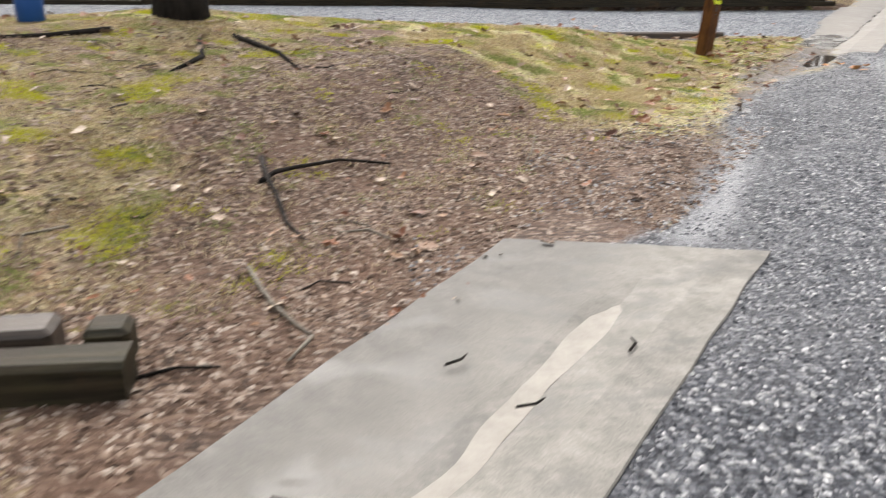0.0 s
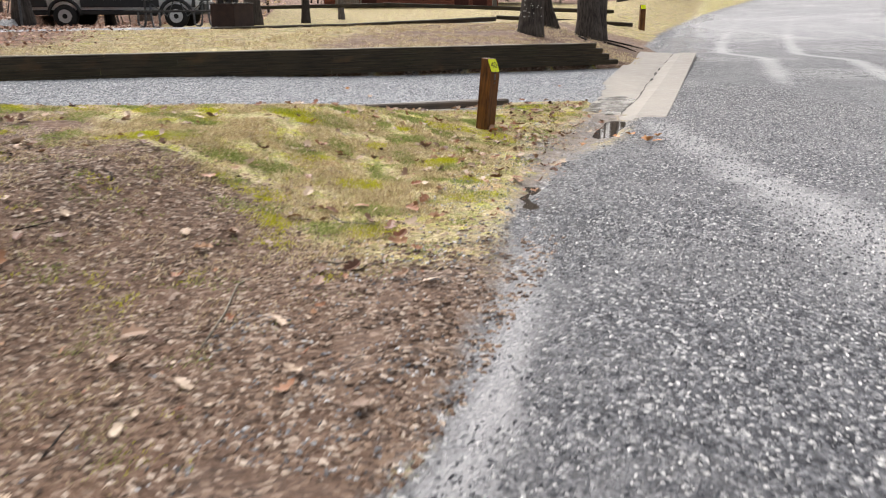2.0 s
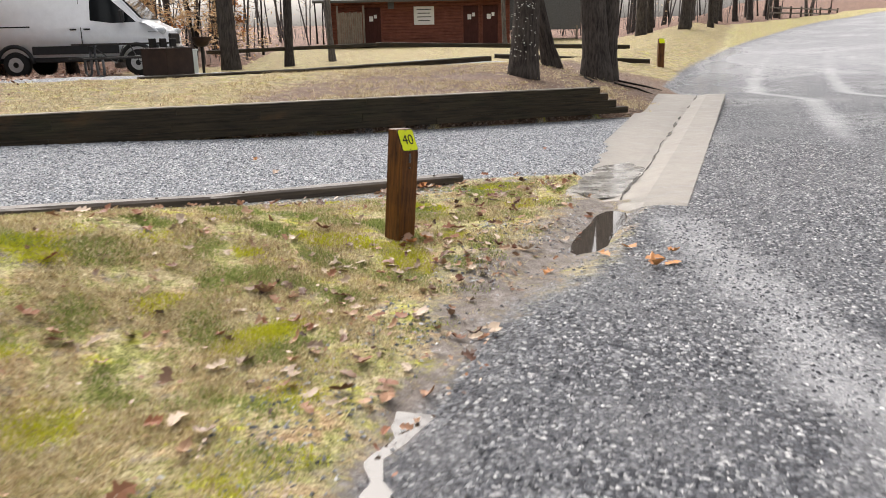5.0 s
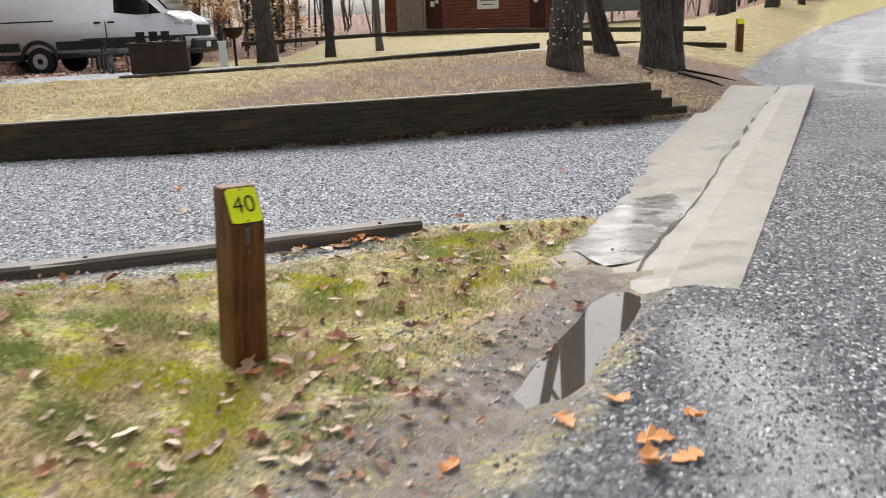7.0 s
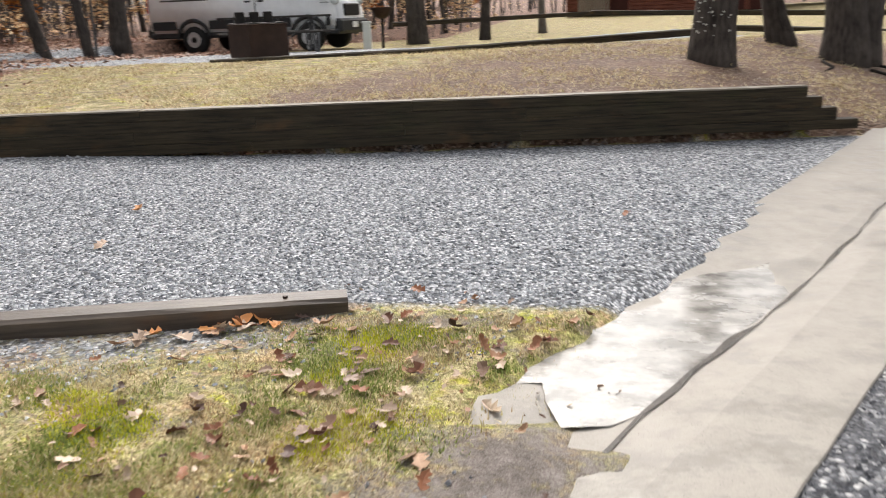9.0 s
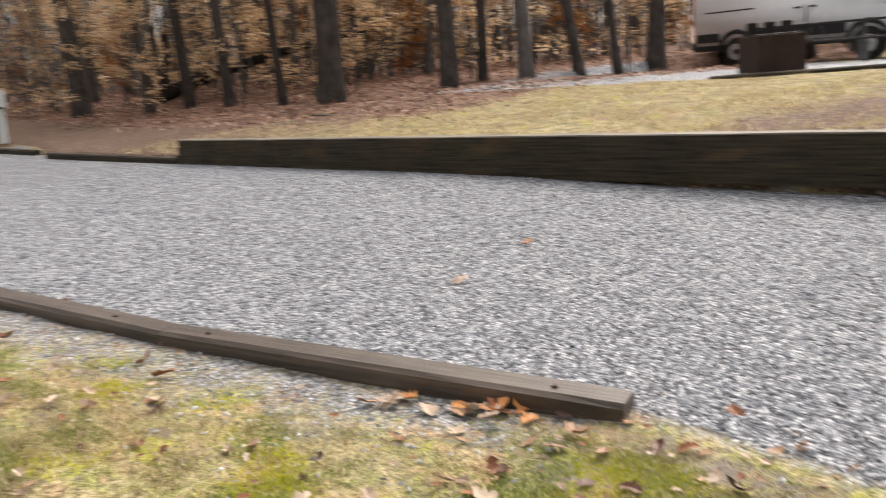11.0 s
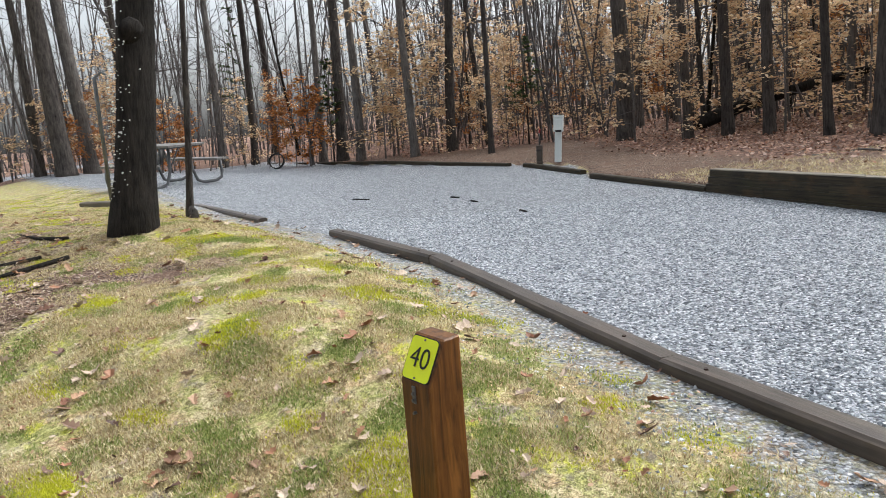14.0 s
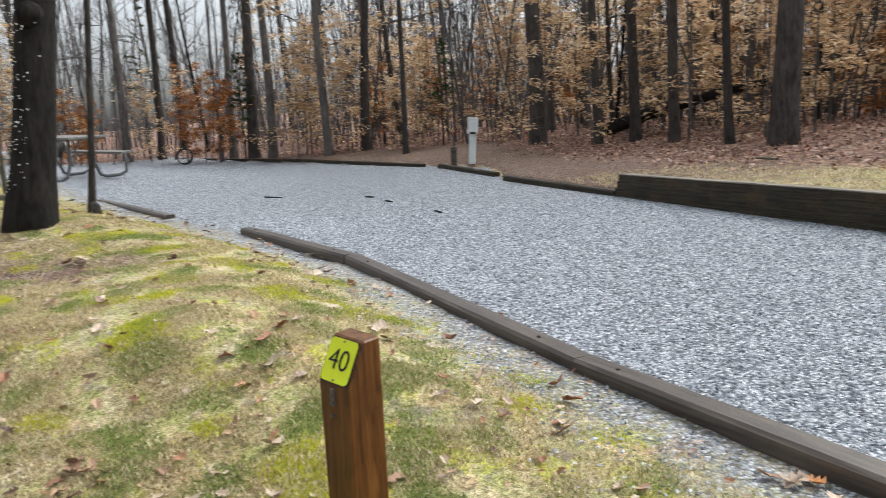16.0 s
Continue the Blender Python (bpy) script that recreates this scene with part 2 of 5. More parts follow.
WALLTIMBER = algae_timber()
# for pale peeled wood, and for sky sheen painted along the wall top
PALEWOOD_SHEEN = wood("pale_wood_and_top_sheen", (0.1, 0.088, 0.07), (0.3, 0.265, 0.215), "x", 0.5)
STAIN = stain_wood()
YELLOW = glossy("yellow_sign", (0.72, 0.8, 0.012), 0.35)
BLACK = glossy("black_paint", (0.012, 0.012, 0.012), 0.45)
STEEL = plain("galvanised_steel", (0.08, 0.082, 0.085), (0.19, 0.195, 0.2), 12, 0.4, 0.8, 0.05)
DULLSTEEL = plain("dull_grey_steel", (0.07, 0.072, 0.075), (0.15, 0.153, 0.157), 12, 0.6, 0.2, 0.05)
IRON = plain("black_iron", (0.012, 0.012, 0.013), (0.04, 0.037, 0.035), 9, 0.55, 0.5, 0.2)
RUST = plain("rusted_brown_steel", (0.022, 0.014, 0.011), (0.055, 0.032, 0.024), 6, 0.5, 0.2, 0.2)
BARK_DARK = bark("dark_bark", (0.006, 0.0055, 0.005), (0.042, 0.036, 0.031))
BARK_WOOD = bark("dark_brown_bark", (0.02, 0.018, 0.017), (0.13, 0.112, 0.1))
BARK_GREY = bark("grey_bark", (0.05, 0.044, 0.04), (0.22, 0.2, 0.185))
BARK_BROWN = bark("brown_bark", (0.018, 0.016, 0.015), (0.1, 0.086, 0.077))
TWIG = bark("twig_bark", (0.045, 0.042, 0.042), (0.16, 0.145, 0.14))
STEMS = bark("grey_stems", (0.03, 0.028, 0.028), (0.17, 0.152, 0.143))
LICHEN = plain("lichen", (0.5, 0.52, 0.46), (0.75, 0.76, 0.7), 20, 0.9)
TAN = leaf_material("beech_leaves", (0.56, 0.35, 0.18), (0.74, 0.54, 0.33), (0.86, 0.72, 0.5), thin=0.45)
RUSSET = leaf_material("russet_leaves", (0.3, 0.1, 0.03), (0.46, 0.18, 0.05), (0.5, 0.26, 0.09), thin=0.4)
REDLEAF = leaf_material("red_leaves", (0.2, 0.05, 0.035), (0.3, 0.09, 0.06))
PINE = leaf_material("pine_needles", (0.03, 0.05, 0.015), (0.07, 0.1, 0.035))
FALLEN = leaf_material("fallen_leaves", (0.07, 0.04, 0.03), (0.3, 0.12, 0.06), (0.44, 0.27, 0.16), (0.2, 0.12, 0.085), (0.6, 0.48, 0.36), (0.5, 0.37, 0.28), rough=0.45, spec=0.3)
LITTER = leaf_material("litter_leaves", (0.1, 0.05, 0.036), (0.3, 0.15, 0.1), (0.5, 0.3, 0.21), (0.6, 0.46, 0.38), rough=0.55)
BLADE = leaf_material("straw_blades", (0.34, 0.28, 0.12), (0.64, 0.55, 0.3), (0.8, 0.71, 0.46), (0.2, 0.13, 0.07), (0.56, 0.4, 0.23), (0.86, 0.79, 0.57), thin=0.4)
GREENBLADE = leaf_material("green_blades", (0.12, 0.17, 0.04), (0.3, 0.36, 0.1), (0.5, 0.54, 0.22), thin=0.4)
MOSSBLADE = leaf_material("moss_blades", (0.4, 0.44, 0.03), (0.68, 0.68, 0.05), (0.56, 0.54, 0.06), thin=0.3)
STONE_DARK = leaf_material("road_stones", (0.045, 0.048, 0.058), (0.14, 0.146, 0.162), (0.3, 0.305, 0.32), (0.68, 0.68, 0.68), rough=0.3, spec=0.5)
STONE_LIGHT = leaf_material("pad_stones", (0.07, 0.08, 0.095), (0.26, 0.285, 0.315), (0.45, 0.475, 0.51), (0.78, 0.795, 0.815), rough=0.45, spec=0.3)
CHIPS = leaf_material("wood_chips", (0.05, 0.032, 0.022), (0.14, 0.088, 0.062), (0.26, 0.18, 0.13), (0.5, 0.42, 0.35), rough=0.6)
WHITE = glossy("white_paint", (0.86, 0.88, 0.9), 0.2)
PLASTIC = plain("dark_plastic", (0.02, 0.021, 0.022), (0.035, 0.036, 0.038), 9, 0.55)
TYRE = plain("tyre_rubber", (0.012, 0.012, 0.012), (0.028, 0.028, 0.028), 15, 0.8)
RIM = plain("grey_rim", (0.42, 0.43, 0.44), (0.6, 0.61, 0.62), 6, 0.35, 0.5, 0.02)
GLASS = glossy("dark_window_glass", (0.012, 0.015, 0.017), 0.06)
LAMP = glossy("clear_lamp_lens", (0.55, 0.58, 0.6), 0.1)
TAIL = glossy("red_lamp_lens", (0.3, 0.012, 0.012), 0.2)
SIDING = wood("red_brown_siding", (0.12, 0.04, 0.028), (0.26, 0.1, 0.07), "x", 0.6)
DOORRED = wood("dark_red_door", (0.045, 0.016, 0.013), (0.09, 0.032, 0.026), "z", 0.55)
FENCE = wood("grey_fence_boards", (0.13, 0.105, 0.085), (0.32, 0.27, 0.22), "z", 0.8)
ROOF = plain("grey_shingle", (0.07, 0.07, 0.072), (0.15, 0.15, 0.152), 10, 0.85)
PAPER = glossy("white_board", (0.88, 0.89, 0.88), 0.5)
PEDESTAL = plain("pale_grey_enamel", (0.6, 0.64, 0.62), (0.74, 0.77, 0.75), 3, 0.45, 0.1, 0.04)
REDPAINT = glossy("red_handle", (0.4, 0.05, 0.05), 0.4)
BLUE = glossy("blue_plastic", (0.015, 0.085, 0.3), 0.4)
PLANK = wood("grey_table_planks", (0.1, 0.094, 0.085), (0.26, 0.25, 0.235), "x", 0.45)
DARKPLANK = wood("dark_table_planks", (0.02, 0.018, 0.017), (0.06, 0.055, 0.05), "x", 0.5)
def film_material():
    """A thin film of silty rainwater on concrete, ruffled in places. Its pale tones paint in reflected sky."""
    k = Mat("water_film", 0.1, 0.0, 0.9)
    P = k.coord(False, (1.0, 1.7, 1.0))
    k.color(k.ramp(k.noise(P, 5, 5, 0.7), (0.38, (0.13, 0.124, 0.112)), (0.58, (0.36, 0.345, 0.32))))
    k.rough(k.ramp(k.noise(P, 3.2, 4, 0.7), (0.42, 0.07), (0.62, 0.36)))
    k.bump(k.noise(P, 22, 3), 0.12, 0.01)
    return k.m


FILM = film_material()
WATER = Mat("puddle_water", 0.03, 0.0, 1.0).color((0.06, 0.05, 0.042)).m

# ---- shape helpers ----


class Shape:
    """Collects vertices and faces of one mesh."""

    def __init__(self):
        self.v, self.f = [], []

    def add(self, verts, faces, m=None):
        o = len(self.v)
        self.v += [tuple(m @ Vector(p)) for p in verts] if m is not None else [tuple(p) for p in verts]
        self.f += [tuple(i + o for i in face) for face in faces]
        return self

    def box(self, c, s, m=None, bevel=0.0):
        """A box with chamfered edges, centre c, size s."""
        x, y, z = (d / 2 for d in s)
        b = min(bevel, 0.45 * min(s))
        bm = bmesh.new()
        bmesh.ops.create_cube(bm, size=1.0)
        for p in bm.verts:
            p.co = Vector((c[0] + p.co.x * 2 * x, c[1] + p.co.y * 2 * y, c[2] + p.co.z * 2 * z))
        if b > 0:
            bmesh.ops.bevel(bm, geom=list(bm.edges), offset=b, segments=1, affect="EDGES")
        bm.verts.index_update()
        self.add([p.co[:] for p in bm.verts], [[q.index for q in f.verts] for f in bm.faces], m)
        bm.free()
        return self

    def tube(self, pts, radii, sides=8, caps=True):
        """A tube along a line of points."""
        pts = [Vector(p) for p in pts]
        o, n = len(self.v), len(pts)
        side = Vector((1, 0, 0))
        for i, p in enumerate(pts):
            d = (pts[min(i + 1, n - 1)] - pts[max(i - 1, 0)]).normalized()
            side = (side - d * side.dot(d))
            side = side.normalized() if side.length > 1e-4 else d.orthogonal().normalized()
            up = d.cross(side)
            for j in range(sides):
                a = 2 * math.pi * j / sides
                self.v.append(tuple(p + (side * math.cos(a) + up * math.sin(a)) * radii[i]))
        for i in range(n - 1):
            for j in range(sides):
                k = (j + 1) % sides
                self.f.append((o + i * sides + j, o + i * sides + k, o + (i + 1) * sides + k, o + (i + 1) * sides + j))
        if caps:
            self.f.append(tuple(o + j for j in reversed(range(sides))))
            self.f.append(tuple(o + (n - 1) * sides + j for j in range(sides)))
        return self

    def prism(self, outline, depth, m=None):
        """An outline in x, z drawn out along y, from -depth/2 to depth/2."""
        n = len(outline)
        v = [(x, -depth / 2, z) for x, z in outline] + [(x, depth / 2, z) for x, z in outline]
        f = [tuple(range(n)), tuple(reversed(range(n, 2 * n)))] + [(i, i + n, (i + 1) % n + n, (i + 1) % n) for i in range(n)]
        return self.add(v, f, m)

    def mesh(self, name, mat, smooth=False):
        me = bpy.data.meshes.new(name)
        me.from_pydata(self.v, [], self.f)
        me.materials.append(mat)
        me.polygons.foreach_set("use_smooth", [smooth] * len(self.f))
        me.update()
        return me


def part(name, shape, mat, parent=None, label="", smooth=False, m=None):
    ob = new(name, shape.mesh(name, mat, smooth))
    if parent is not None:
        ob.parent = parent
    if m is not None:
        ob.matrix_basis = m
    return tagged(ob, label)


def thing(name, m, label, category, group="", kind=""):
    ob = new(name)
    ob.matrix_basis = m
    return tagged(ob, label, category, group, kind)


def smooth01(t):
    t = min(1.0, max(0.0, t))
    return t * t * (3 - 2 * t)


def lerp_table(x, table):
    if x <= table[0][0]:
        return table[0][1]
    for (a, p), (b, q) in zip(table, table[1:]):
        if x <= b:
            return p + (q - p) * (x - a) / (b - a)
    return table[-1][1]


# ---- the plan ----
EDGE = [(4.0, 11.6), (1.9, 10.92), (-1.2, 10.08), (-3.2, 9.15), (-4.5, 8.4), (-9.3, 5.95), (-15.5, 2.45), (-26.0, -2.5)]
FARSIDE = [(-5.0, 14.3), (-8.6, 13.77), (-12.0, 14.4), (-14.2, 13.4), (-19.2, 10.6), (-28.0, 5.2)]
CLEARING = [(-24, -30), (-23.5, 0), (-21, 10), (-16.2, 19.0), (-10, 24.5), (-8, 31.5), (1.5, 34), (3, 57), (21, 57),
            (22, 46), (33, 53), (62, 78), (70, 70), (42, 40), (24, 18), (15, 0), (8, -30)]


def uv(x, y):
    return UX * x + UY * y, -UY * x + UX * y


def wall_y(x):
    return 15.07 + 0.152 * x


def edge_y(x):
    """South side of the gravel site."""
    return lerp_table(x, [(a, b) for a, b in reversed(EDGE)])


def north_y(x):
    return wall_y(x) if x > -5 else lerp_table(x, [(a, b) for a, b in reversed(FARSIDE)])


def road_left(u):
    base = 1.05 + 1.0 * smooth01((u - 21.6) / 2.5) + 0.3 * smooth01((u - 5.2) / 1.8) * smooth01((9.8 - u) / 1.2) - 0.12 * smooth01((5.0 - u) / 1.0) * smooth01((u - 3.3) / 0.4)
    return base if u < 22 else base - 1.05 + (1.05 - 0.0042 * max(0, u - 24) ** 2 if u < 60 else 1.05 - 5.44 - 0.3 * (u - 60))


def pad_z(x, y):
    s = 4 - x
    c = min(4, max(0, north_y(x) - y - 4))
    return 0.0 + 0.12 * smooth01(s / 5) + 0.011 * max(0, s - 5) + 0.075 * c * smooth01((s + 0.5) / 6) + 0.1 * smooth01((s - 8) / 6) * smooth01((10 - y) / 4)


BANK = [(1.7, -0.02), (2.45, -0.005), (3.0, 0.13), (3.6, 0.34), (5, 0.44), (6, 0.57), (7.5, 0.58), (9.5, 0.5), (14, 0.5), (60, 0.8)]


def inside(x, y, poly):
    r = False
    for (ax, ay), (bx, by) in zip(poly, poly[1:] + poly[:1]):
        if (ay > y) != (by > y) and x < (bx - ax) * (y - ay) / (by - ay) + ax:
            r = not r
    return r


def verge_v(u):
    """The line of the wet rut between road and turf."""
    return lerp_table(u, [(3.2, 0.8), (4.2, 0.84), (5.6, 1.02), (7.5, 1.38), (9.0, 1.46), (10.2, 1.22), (11.5, 1.2), (13, 1.2)])


def height(x, y):
    u, v = uv(x, y)
    rise = 0.043 * max(0, u - 25) - 0.02 * max(0, u - 62)
    ey, ny = edge_y(x), north_y(x)
    road = -0.02 - (0.04 + 0.022 * math.exp(-((u - 4.5) / 0.4) ** 2) + 0.042 * smooth01((u - 9.7) / 0.7) - 0.012 * smooth01((u - 7.6) / 0.6) * smooth01((9.6 - u) / 0.6)) * math.exp(-((v - verge_v(u)) / (0.19 - 0.02 * smooth01((u - 9.0) / 1.2))) ** 2) * smooth01((u - 3.4) / 0.8) * smooth01((11.7 - u) / 0.6)
    if v < 1.6:
        z = road + (0.12 * smooth01((-v - 5.6) / 3) if u > 5 else 0)
    else:
        if y < ey:
            t = smooth01((ey - y - 0.15) / 1.7)
            z = lerp_table(v, BANK) * t + (pad_z(x, y) - 0.015) * (1 - t)
        elif y < ny:
            z = pad_z(x, y)
        else:
            d = y - ny
            if x > -5:
                z = 0.43 + 0.06 * min(d, 4.2) - 0.033 * min(9, max(0, d - 5.5))
                z = min(z, 0.04 + 0.21 * max(0, v - 1.7) + 0.0)
                z = max(z, pad_z(x, y)) if d > 0.12 else pad_z(x, y)
            else:
                z = pad_z(x, y) + (0.08 if d > 0.1 else 0) + 0.055 * min(d, 9)
        z = road + (z - road) * smooth01((v - 1.5) / 0.45)
    z += 0.085 * math.exp(-((x + 2.15) ** 2 + (y - 7.33) ** 2) / 0.5)
    far = max(0, math.hypot(x + 2, y - 12) - 40)
    n = noise.noise((x * 0.55, y * 0.55, 0.3)) * 0.018 + noise.noise((x * 2.3, y * 2.3, 5)) * 0.012
    n += 0.03 * noise.noise((x * 5.5, y * 5.5, 2)) * math.exp(-((v - 1.3) / 0.4) ** 2) * smooth01((10.3 - u) / 0.8)
    n *= 0.35 if (v < 0.8 or u < 3.8 or u > 11.3) and (v < 1.7 or ey < y < ny) else 0.35 if ey < y < ny else 1.0
    if 0.3 < v < 2.1 and (u < 4.2 or 10.9 < u < 22.2):
        n *= 0.15
    slab = 0.0
    if 11.85 < u < 21.55 and 1.0 < v < 1.68 or u < 2.9 and 0.72 < v < 1.22:
        slab = 0.07
    elif 11.6 < u < 21.7 and 0.89 < v < 1.74 or u < 3.3 - 0.5 * (v - 0.42) and 0.62 < v < 1.3:
        slab = 0.045
    return z + rise * (1 - 0.62 * smooth01((v - 3) / 6)) + n + 0.012 * far - slab


# ---- ground: one sheet, split into ground, road and gravel site ----
def axis(lo, hi, step, reach, grow=1.12):
    inner = list(np.arange(lo, hi + 1e-6, step))
    out, d, x = [], step, hi
    while x < reach:
        d *= grow
        x += d
        out.append(x)
    left, d, x = [], step, lo
    while x > -reach:
        d *= 1.12
        x -= d
        left.append(x)
    return left[::-1] + inner + out


def patch(x, y, sx, sy, seed):
    return noise.noise((x * sx, y * sy, seed))


def masks(x, y):
    u, v = uv(x, y)
    ey, ny = edge_y(x), north_y(x)
    rl = road_left(u)
    soft = 1.1 if 8.5 < u < 11.8 else 0.5 + 0.05 * max(0, u - 20)
    road = smooth01((rl - v) / soft + 0.5) * smooth01((v - rl + 5.3 + 1.9 * smooth01((u - 14) / 10)) / 0.6 + 0.5)
    on_site = v > 1.0 and x > -27
    pad = smooth01(min(y - ey, ny - y) / 0.4 + 0.5) * smooth01((v - 1.35) / 0.5) if on_site else 0.0
    if on_site and y < ey:
        spill = 0.8 - (ey - y) * 0.72 + (0.25 if -5.2 < x < -2.2 else 0.0)
        pad = max(pad, min(0.535, spill) * smooth01((v - 2.0) / 1.0))
    # the neighbour's gravel
    line = north_line(x)
    if y > line and x < 8.6 and y < line + 8.5 + 0.1 * x and x > -6:
        pad = max(pad, smooth01((y - line) / 0.5 + 0.3))
    if x < -10 and y < edge_y(x) - 2.2 and y > edge_y(x) - 6.5 and x < -15:
        pad = max(pad, 0.9)
    litter = 0.0 if inside(x, y, CLEARING) else 1.0
    if litter == 0 and y > ny - 0.5 and x < 0:
        litter = 0.9 * smooth01((y - wall_y(x) - 0.2 + 0.15 * (x + 3)) / 2.6) * smooth01((-x - 0.5) / 3)
    dirt = 0.0
    if y < ey and v > 0.9:
        dirt = smooth01((5.45 + 0.27 * v - u + 0.5 * patch(x, y, 1.1, 1.1, 2)) / 1.5 + 0.5) * (0.52 + 0.33 * smooth01((x + 1.6 + 0.5 * patch(x, y, 1.2, 1.2, 3)) / 1.1)) * smooth01((7.5 - v) / 3)
        dirt = max(dirt, 0.75 * math.exp(-((x + 3.3) / 1.6) ** 2 - ((y - 6.0) / 1.1) ** 2))
    if y > ny and v > 1.2:
        dirt = max(0.45, 0.74 * smooth01((9.5 - v) / 3.5) * smooth01((27.5 - u) / 3)) if x > 2 else 0.45 + 0.47 * smooth01((-2.0 - x) / 3.5)
        dirt = max(dirt, 0.6 * smooth01((0.6 - (y - ny)) / 0.4))
    mud = 0.0
    if 3.2 < u < 12.5:
        mud = 0.72 * math.exp(-((v - verge_v(u) - 0.1 * smooth01((u - 8) / 2)) / (0.2 + 0.34 * smooth01((u - 7.5) / 2))) ** 2) * smooth01((u - 3.2) / 0.6) * smooth01((12.2 - u) / 0.8)
    if y > ny and x > 3 and v < 3.4:
        mud = 0.3 * smooth01((27 - u) / 3)
    if y < ey and on_site and v > 2:
        mud = max(mud, 0.56 - 0.3 * (ey - y))
    wet = 0.55 * math.exp(-((v - 1.2) / 0.5) ** 2) + 0.55 * road * smooth01(0.5 + 1.2 * patch(x, y, 0.4, 0.4, 9))
    path = lerp_table(u, [(2, -1.9), (6.0, -1.05), (7.8, -0.42), (8.2, -0.15), (9.1, 0.09), (10.5, 0.6), (11.3, 0.75)])
    paleness = 0.74 * math.exp(-((v - path) / (0.3 + 0.35 * smooth01((9 - u) / 3))) ** 2) * smooth01((11.4 - u) / 0.6) * smooth01((u - 4) / 2)
    # a paler strip beside the rut
    paleness = max(paleness, 0.8 * math.exp(-((v - verge_v(u) + 0.05) / 0.13) ** 2) * smooth01((u - 3.3) / 0.4) * smooth01((7.0 - u) / 1.2))
    for off in (1.9, 3.7):
        paleness = max(paleness, 0.76 * math.exp(-((v - rl + off) / 0.24) ** 2) * smooth01((u - 13) / 5))
    # the whole road width also grows paler beyond u = 20
    paleness = max(paleness, 0.62 * smooth01((u - 20) / 14) * road)
    return (road, pad, litter), (dirt, mud, min(1, wet)), (paleness, 0.0, 0.0)


def north_line(x):
    """Near edge of the neighbouring gravel site."""
    return lerp_table(x, [(-6, 18.4), (-2.0, 19.3), (0.5, 19.2), (3.0, 20.2), (7.6, 23.9), (10, 25)])


XS, YS = axis(-8.5, 14.5, 0.13, 420, 1.035), axis(-1.0, 27.0, 0.13, 420, 1.035)
verts = np.array([(x, y, height(x, y)) for y in YS for x in XS])
mask_rows = [masks(x, y) for y in YS for x in XS]
NX = len(XS)
cells = {"ground": [], "road": [], "gravel_pavement": []}
for j in range(len(YS) - 1):
    for i in range(NX - 1):
        a = j * NX + i
        r, p, _ = mask_rows[a][0]
        kind = "road" if r > 0.5 else "gravel_pavement" if p > 0.62 else "ground"
        cells[kind].append((a, a + 1, a + NX + 1, a + NX))
SHEETS = (("ground", "wet winter grass, bare mulch and moss under trees", "ground"),
          ("road", "wet grey gravel road with pale tyre tracks", "road"),
          ("gravel_pavement", "pale grey crushed gravel of the camping site", "pavement"))
for name, label, cat in SHEETS:
    used = np.unique(np.array(cells[name]))
    remap = {int(k): i for i, k in enumerate(used)}
    me = bpy.data.meshes.new(name)
    me.from_pydata([tuple(verts[k]) for k in used], [], [tuple(remap[k] for k in c) for c in cells[name]])
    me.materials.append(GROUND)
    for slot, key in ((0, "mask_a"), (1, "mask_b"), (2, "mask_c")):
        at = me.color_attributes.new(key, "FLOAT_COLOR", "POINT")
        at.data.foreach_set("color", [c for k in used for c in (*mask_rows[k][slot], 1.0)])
    me.polygons.foreach_set("use_smooth", [True] * len(me.polygons))
    tagged(new(name, me), label, cat, "", "structure")

